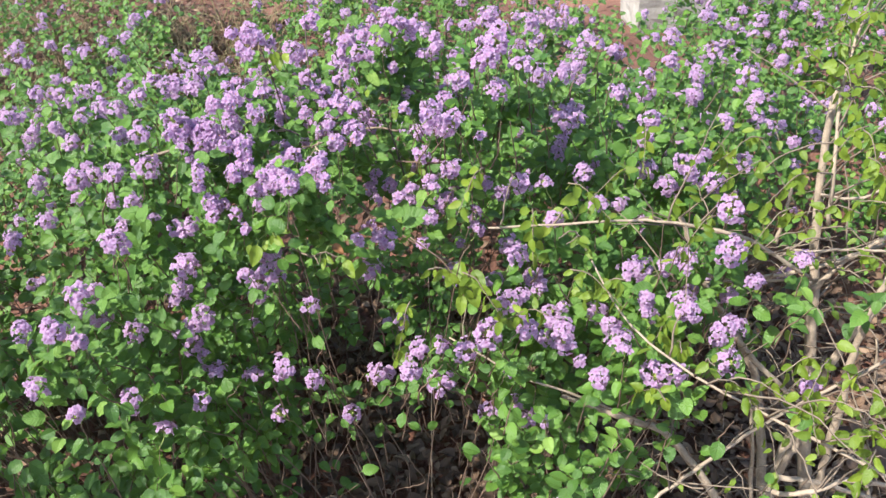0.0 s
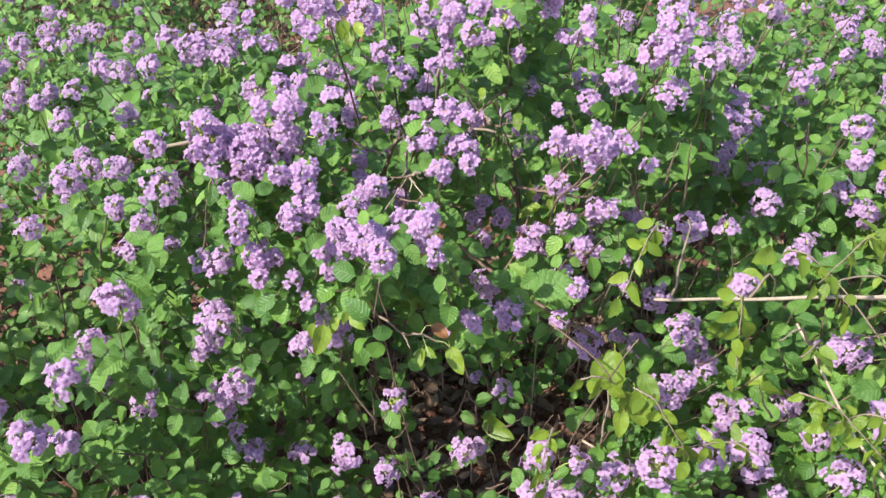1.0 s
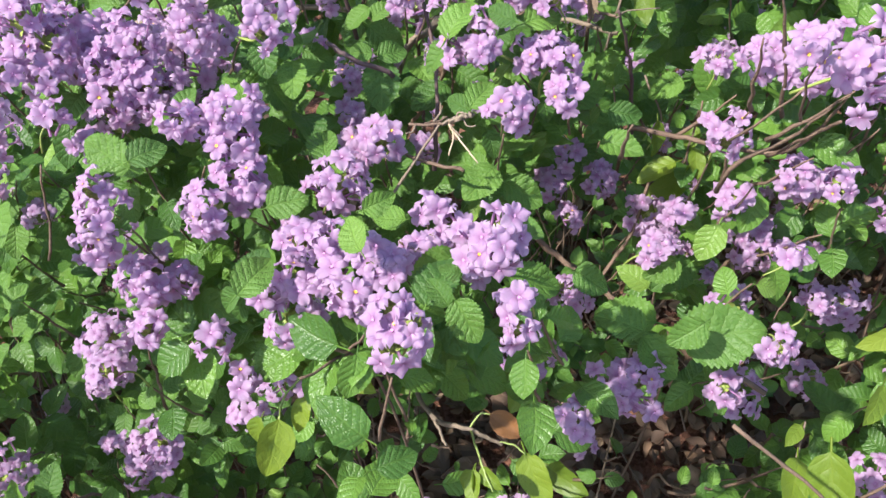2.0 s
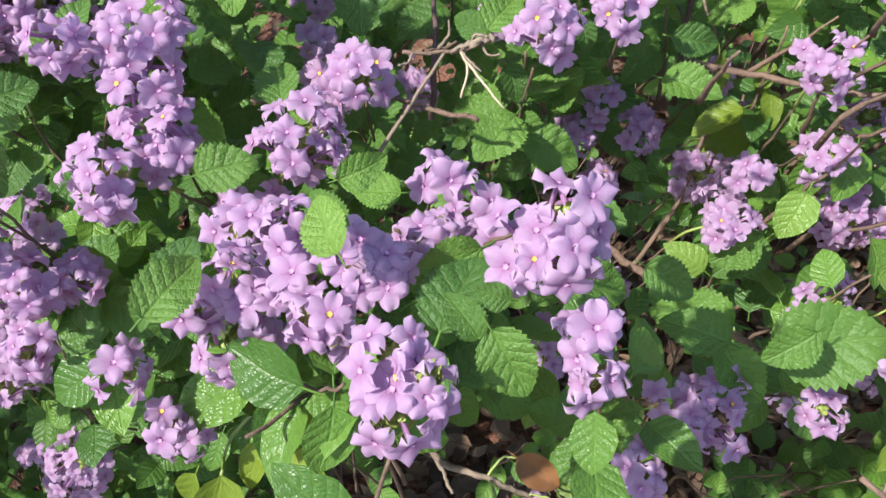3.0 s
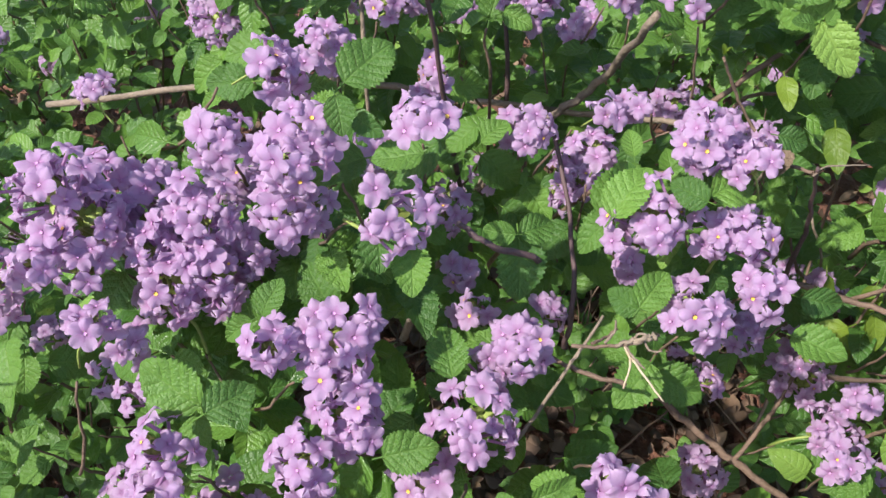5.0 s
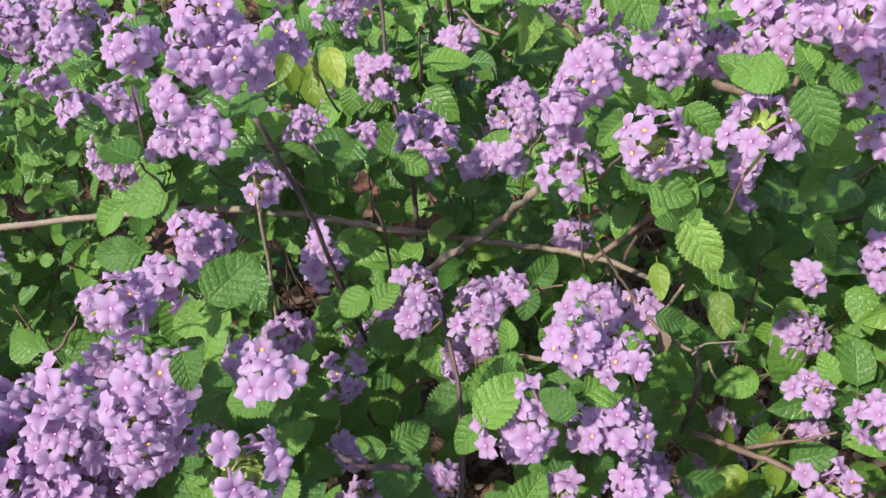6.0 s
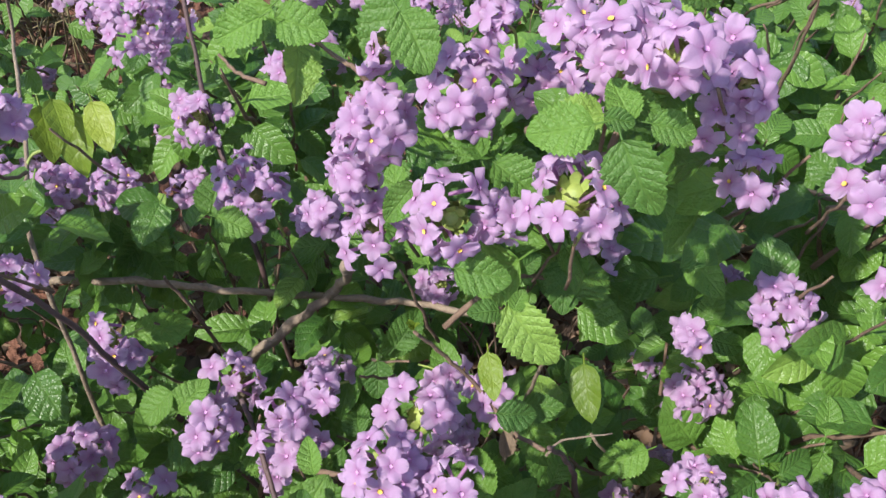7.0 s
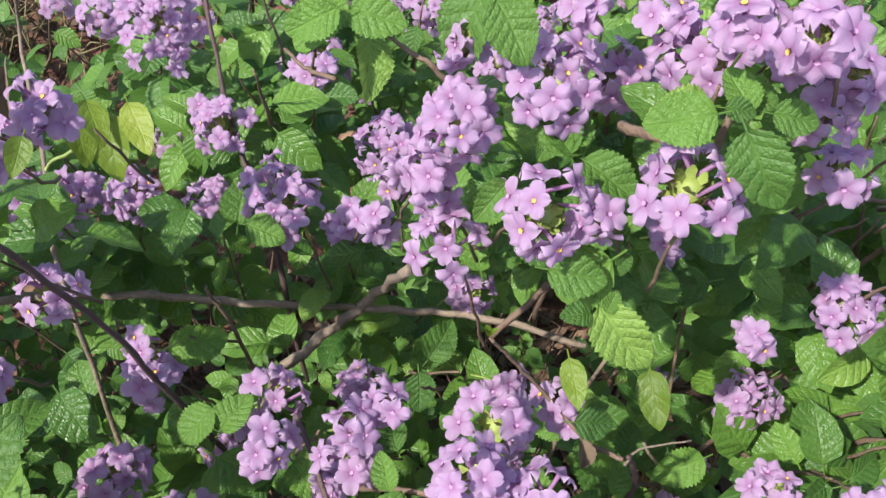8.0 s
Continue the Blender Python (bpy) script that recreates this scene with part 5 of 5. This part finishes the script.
# ---- lime-leaved plants ----
def lime_leaf(parent, origin, base, end, rng):
    base, end = Vector(base), Vector(end)
    size = (end - base).length * 0.95
    n = VIEW + Vector((rng.gauss(0, 0.5), rng.gauss(0, 0.3), rng.gauss(0, 0.2)))
    part("leaf", rng.choice(LIME_MESH), parent, Matrix.Translation(base - origin) @ frame_of(n, end - base) @ Matrix.Diagonal((size, size, size, 1)))


def creeper():
    """Slender lime-leaved creeper that grows through the lantana."""
    rng = random.Random(71)
    origin = Vector((-0.05, 1.05, 0))
    ob = new("creeper")
    ob.location = origin
    tagged(ob, "slender creeper with hanging yellow-green leaves threading through the lantana", "creeper")
    for base, end in LIME_LEAVES_A + LIME_LEAVES_B + LIME_LEAVES_C:
        lime_leaf(ob, origin, base, end, rng)
    for dx, dz, l in ((-0.007, 0.002, 0.016), (0.004, -0.004, 0.018), (0.012, 0.003, 0.015), (-0.002, 0.007, 0.013)):
        tip = Vector((-0.242 + dx * 1.6, 1.259, 0.891 + dz))
        lime_leaf(ob, origin, tip + Vector((-dx * 0.6, 0.004, l * 0.8)), tip - Vector((0, 0.004, l * 0.5)), rng)
    for i, pts in enumerate(([(-0.242, 1.263, 0.904), (-0.259, 1.277, 0.874), (-0.276, 1.285, 0.857), (-0.273, 1.263, 0.847)], [(-0.10, 1.10, 0.0), (-0.16, 1.02, 0.45), (-0.192, 0.973, 0.764), (-0.217, 0.936, 0.817)],
                             [(-0.05, 1.08, 0.0), (0.001, 0.995, 0.515), (0.028, 0.934, 0.732), (0.043, 0.937, 0.766)], [(-0.034, 0.947, 0.773), (0.012, 0.924, 0.744), (0.037, 0.904, 0.702)],
                             [(-0.03, 1.10, 0.0), (-0.02, 1.15, 0.5), (-0.03, 1.16, 0.74), (-0.05, 1.165, 0.80)])):
        branch("stem", pts, 0.0007 if i == 0 else 0.0010, 0.0006, GREEN_STEM if i == 0 else TWIG if i < 4 else BARK, ob, origin, 80 + i)

    for pts, r0, r1, mat in (([(-0.212, 1.050, 0.691), (-0.183, 1.017, 0.700), (-0.167, 0.975, 0.728), (-0.149, 0.959, 0.744), (-0.133, 0.954, 0.739)], 0.0016, 0.0010, BARK),
                             ([(-0.167, 0.975, 0.728), (-0.163, 0.969, 0.725), (-0.160, 0.963, 0.721)], 0.0009, 0.0006, BARK),
                             ([(-0.134, 0.955, 0.740), (-0.127, 0.954, 0.739), (-0.122, 0.951, 0.736)], 0.0005, 0.0004, GREEN_STEM),
                             ([(-0.149, 0.959, 0.744), (-0.144, 0.963, 0.751), (-0.139, 0.963, 0.751)], 0.0005, 0.0004, GREEN_STEM),
                             ([(-0.148, 0.959, 0.744), (-0.144, 0.939, 0.753), (-0.138, 0.925, 0.748)], 0.0006, 0.0004, GREEN_STEM),
                             ([(-0.210, 0.956, 0.772), (-0.214, 0.960, 0.772), (-0.220, 0.975, 0.773), (-0.228, 0.997, 0.766)], 0.0005, 0.0007, GREEN_STEM),
                             ([(-0.235, 0.950, 0.763), (-0.234, 0.961, 0.765), (-0.225, 0.971, 0.769), (-0.220, 0.975, 0.773)], 0.0005, 0.0007, GREEN_STEM)):
        branch("stem", pts, r0, r1, mat, ob, origin, 90)
    at_tip = Vector((-0.139, 0.963, 0.752))
    part("withered_leaf", DRY_LIME[0], ob, Matrix.Translation(at_tip - origin) @ frame_of(VIEW, Vector((-0.122, 0.951, 0.750)) - at_tip) @ Matrix.Diagonal((0.0185, 0.0185, 0.0185, 1)), "withered brown leaf with orange edges")


creeper()


def lime_shrub():
    """Open woody shrub with grey-brown limbs and small lime leaves."""
    rng = random.Random(91)
    origin = Vector((0.55, 1.02, 0))
    ob = new("woody_shrub")
    ob.location = origin
    tagged(ob, "open woody shrub with grey bare limbs and small lime-green leaves", "shrub")
    limbs = [
        ([(0.62, 0.97, 0.0), (0.605, 0.983, 0.182), (0.587, 1.035, 0.399), (0.571, 1.063, 0.564), (0.558, 1.101, 0.706), (0.56, 1.14, 0.88)], 0.011, 0.004),
        ([(0.53, 0.97, 0.0), (0.542, 0.983, 0.182), (0.580, 1.035, 0.346), (0.628, 1.034, 0.520), (0.70, 1.034, 0.64), (0.80, 1.05, 0.74)], 0.009, 0.003),
        ([(0.55, 0.93, 0.0), (0.449, 0.930, 0.247), (0.355, 0.970, 0.375), (0.286, 0.964, 0.419), (0.18, 0.98, 0.46)], 0.007, 0.003),
        ([(0.56, 0.99, 0.0), (0.537, 0.983, 0.182), (0.515, 1.067, 0.393), (0.469, 1.072, 0.488), (0.400, 1.088, 0.600), (0.36, 1.10, 0.70)], 0.008, 0.003),
        ([(0.60, 0.62, 0.58), (0.491, 0.679, 0.623), (0.386, 0.735, 0.652), (0.293, 0.792, 0.681), (0.233, 0.858, 0.707), (0.182, 0.953, 0.773)], 0.0021, 0.0009),
        ([(0.52, 1.00, 0.66), (0.426, 0.994, 0.727), (0.363, 1.004, 0.742), (0.285, 1.011, 0.752), (0.176, 1.009, 0.750), (0.07, 1.01, 0.745)], 0.0026, 0.0012),
        ([(0.30, 0.94, 0.44), (0.184, 0.916, 0.525), (0.115, 0.929, 0.545), (0.013, 0.962, 0.592)], 0.0018, 0.0010),
        ([(0.30, 0.86, 0.35), (0.368, 0.885, 0.393), (0.461, 0.919, 0.442), (0.554, 0.947, 0.483), (0.662, 0.976, 0.525)], 0.0026, 0.0022),
        ([(0.46, 0.82, 0.42), (0.504, 0.799, 0.445), (0.558, 0.808, 0.457), (0.66, 0.795, 0.438)], 0.0030, 0.0030),
        ([(0.385, 1.048, 0.630), (0.461, 1.046, 0.626), (0.554, 1.053, 0.637), (0.656, 1.072, 0.664)], 0.0024, 0.0030),
        ([(0.55, 1.04, 0.72), (0.543, 1.051, 0.811), (0.554, 1.104, 0.888), (0.582, 1.157, 0.965)], 0.0028, 0.0014),
        ([(0.583, 0.950, 0.142), (0.596, 0.950, 0.302), (0.595, 0.950, 0.433), (0.589, 0.950, 0.545), (0.592, 0.950, 0.617), (0.606, 0.950, 0.694)], 0.0058, 0.0034),
        ([(0.563, 1.060, 0.588), (0.589, 1.060, 0.632), (0.617, 1.060, 0.658), (0.651, 1.060, 0.685)], 0.0042, 0.0026),
        ([(0.504, 0.960, 0.175), (0.534, 0.960, 0.296), (0.547, 0.960, 0.350), (0.555, 0.960, 0.406)], 0.0058, 0.0042),
        ([(0.419, 0.970, 0.584), (0.470, 0.970, 0.519), (0.518, 0.970, 0.471), (0.551, 0.970, 0.442)], 0.0034, 0.003),
        ([(0.490, 0.900, 0.360), (0.542, 0.900, 0.352), (0.616, 0.900, 0.327), (0.674, 0.900, 0.300)], 0.0036, 0.0026),
        ([(0.376, 1.050, 0.617), (0.464, 1.050, 0.618), (0.522, 1.050, 0.619), (0.554, 1.050, 0.613)], 0.0016, 0.0022),
        ([(0.463, 0.980, 0.482), (0.489, 0.980, 0.356), (0.512, 0.980, 0.215), (0.532, 0.980, 0.104)], 0.0022, 0.0034),
        ([(0.558, 1.100, 0.735), (0.599, 1.100, 0.727), (0.627, 1.100, 0.730), (0.653, 1.100, 0.747)], 0.0022, 0.0014),
        ([(0.489, 1.020, 0.695), (0.530, 1.020, 0.689), (0.577, 1.020, 0.692), (0.635, 1.020, 0.686)], 0.002, 0.0016),
        ([(0.500, 1.080, 0.663), (0.503, 1.080, 0.700), (0.505, 1.080, 0.731), (0.505, 1.080, 0.761)], 0.0026, 0.0016),
        ([(0.725, 1.000, 0.187), (0.678, 1.000, 0.305), (0.672, 1.000, 0.430), (0.647, 1.000, 0.544)], 0.0026, 0.0016),
    ]
    lines = []
    for i, (pts, r0, r1) in enumerate(limbs):
        branch("limb", pts, r0 * 1.2, r1 * 1.2, PALE_BARK, ob, origin, 100 + i)
        if i < 11:
            lines.append(smooth_line(pts, 6))
    rods, places = [], []
    for line in lines:
        for i in range(2, len(line)):
            if line[i].z < 0.25 or rng.random() < 0.30:
                continue
            d = Vector((rng.gauss(0.12, 0.7), rng.gauss(-0.1, 0.7), rng.gauss(0.35, 0.5))).normalized()
            l = rng.uniform(0.05, 0.20)
            tw = smooth_line([line[i], line[i] + d * l * 0.5 + Vector((0, 0, 0.015)), line[i] + d * l + Vector((0, 0, rng.uniform(-0.04, 0.03)))], 4, rng, 0.002)
            if line[i].x < 0.3 and l > 0.1:
                continue
            rods.append((tw, [0.0016 - 0.0010 * j / (len(tw) - 1) for j in range(len(tw))]))
            for j in range(2, len(tw)):
                if rng.random() < 0.22:
                    o = Vector((rng.uniform(-1, 1), rng.uniform(-1, 0.5), rng.uniform(-0.8, 0.2))).normalized()
                    s = rng.uniform(0.012, 0.022)
                    n = Vector((rng.gauss(-0.2, 0.4), rng.gauss(-0.4, 0.4), 0.8))
                    p = tw[j] + o * s * 0.2
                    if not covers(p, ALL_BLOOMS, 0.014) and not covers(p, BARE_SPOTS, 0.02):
                        places.append(Matrix.Translation(p) @ frame_of(n, o) @ Matrix.Diagonal((s, s, s, 1)))
    # crown leaves over the limbs
    for i in range(90):
        p = Vector((rng.uniform(0.34, 0.95), rng.uniform(0.95, 1.40), rng.uniform(0.30, 1.02)))
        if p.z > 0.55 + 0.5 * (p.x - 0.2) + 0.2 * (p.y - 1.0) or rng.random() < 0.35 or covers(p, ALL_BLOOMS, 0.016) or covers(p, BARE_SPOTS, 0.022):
            continue
        o = Vector((rng.uniform(-1, 1), rng.uniform(-1, 0.6), rng.uniform(-0.8, 0.3))).normalized()
        s = rng.uniform(0.012, 0.022)
        places.append(Matrix.Translation(p) @ frame_of((rng.gauss(-0.2, 0.4), rng.gauss(-0.4, 0.4), 0.8), o) @ Matrix.Diagonal((s, s, s, 1)))
        e = p - o * rng.uniform(0.02, 0.06) - Vector((0, 0, rng.uniform(0.01, 0.05)))
        rods.append(([e, (e + p) / 2, p], [0.0010, 0.0008, 0.0005]))
    # hanging sprays of pointed leaves
    for spot in SPRAYS_A + SPRAYS_B:
        top = Vector(spot) + Vector((0, 0, 0.022))
        d = Vector((rng.gauss(0, 0.5), rng.gauss(-0.2, 0.4), -0.55)).normalized()
        tw = smooth_line([top - d * 0.03 - Vector((0, 0, 0.02)), top, top + d * 0.03, top + d * 0.06], 4, rng, 0.0006)
        rods.append((tw, [0.0010 - 0.0006 * j / (len(tw) - 1) for j in range(len(tw))]))
        for j in range(1, len(tw)):
            o = (Matrix.Rotation(j * 2.4 + rng.uniform(-0.5, 0.5), 3, 'Z') @ Vector((1, 0, -0.75 + rng.uniform(-0.5, 0.4)))).normalized()
            s = rng.uniform(0.013, 0.021)
            n = Vector((rng.gauss(-0.1, 0.7), rng.gauss(-0.5, 0.6), 0.5)) + o * 0.2
            places.insert(0, Matrix.Translation(tw[j] + o * s * 0.2) @ frame_of(n, o) @ Matrix.Diagonal((s, s, s, 1)))
    # shaded undergrowth
    for i in range(330):
        p = Vector((rng.uniform(0.28, 1.15), rng.uniform(0.72, 1.55), rng.uniform(0.04, 0.30)))
        if noise.noise(p * 5) < -0.05:
            continue
        o = Vector((rng.uniform(-1, 1), rng.uniform(-1, 0.6), rng.uniform(-0.5, 0.3))).normalized()
        s = rng.uniform(0.013, 0.024)
        places.append(Matrix.Translation(p) @ frame_of((rng.gauss(-0.1, 0.4), rng.gauss(-0.4, 0.4), 0.8), o) @ Matrix.Diagonal((s, s, s, 1)))
        e = p - o * rng.uniform(0.02, 0.05) - Vector((0, 0, rng.uniform(0.01, 0.04)))
        rods.append(([e, (e + p) / 2, p], [0.0010, 0.0008, 0.0005]))
    # dry bare twigs
    for i in range(60):
        p = Vector((rng.uniform(0.28, 0.90), rng.uniform(0.80, 1.20), rng.uniform(0.10, 0.65)))
        d = Vector((rng.gauss(0, 0.8), rng.gauss(0, 0.5), rng.gauss(0.2, 0.6))).normalized() * rng.uniform(0.05, 0.2)
        rods.append((smooth_line([p, p + d * 0.5 + Vector((0, 0, rng.uniform(-0.01, 0.02))), p + d], 3, rng, 0.002), [0.0016, 0.0014, 0.0012, 0.0011, 0.0009, 0.0007, 0.0005]))
    for m in places[:260]:
        part("leaf", rng.choice(LIME_MESH), ob, Matrix.Translation(-origin) @ m)
    tagged(part("foliage", joined_leaves("foliage", LIME_FAR, [LIME], places[260:], origin), ob), kind="stuff")
    tagged(part("brushwood", join_tubes("brushwood", [([p - origin for p in l], r) for l, r in rods], BARK, 4, 0.1, 7), ob), kind="stuff")


lime_shrub()
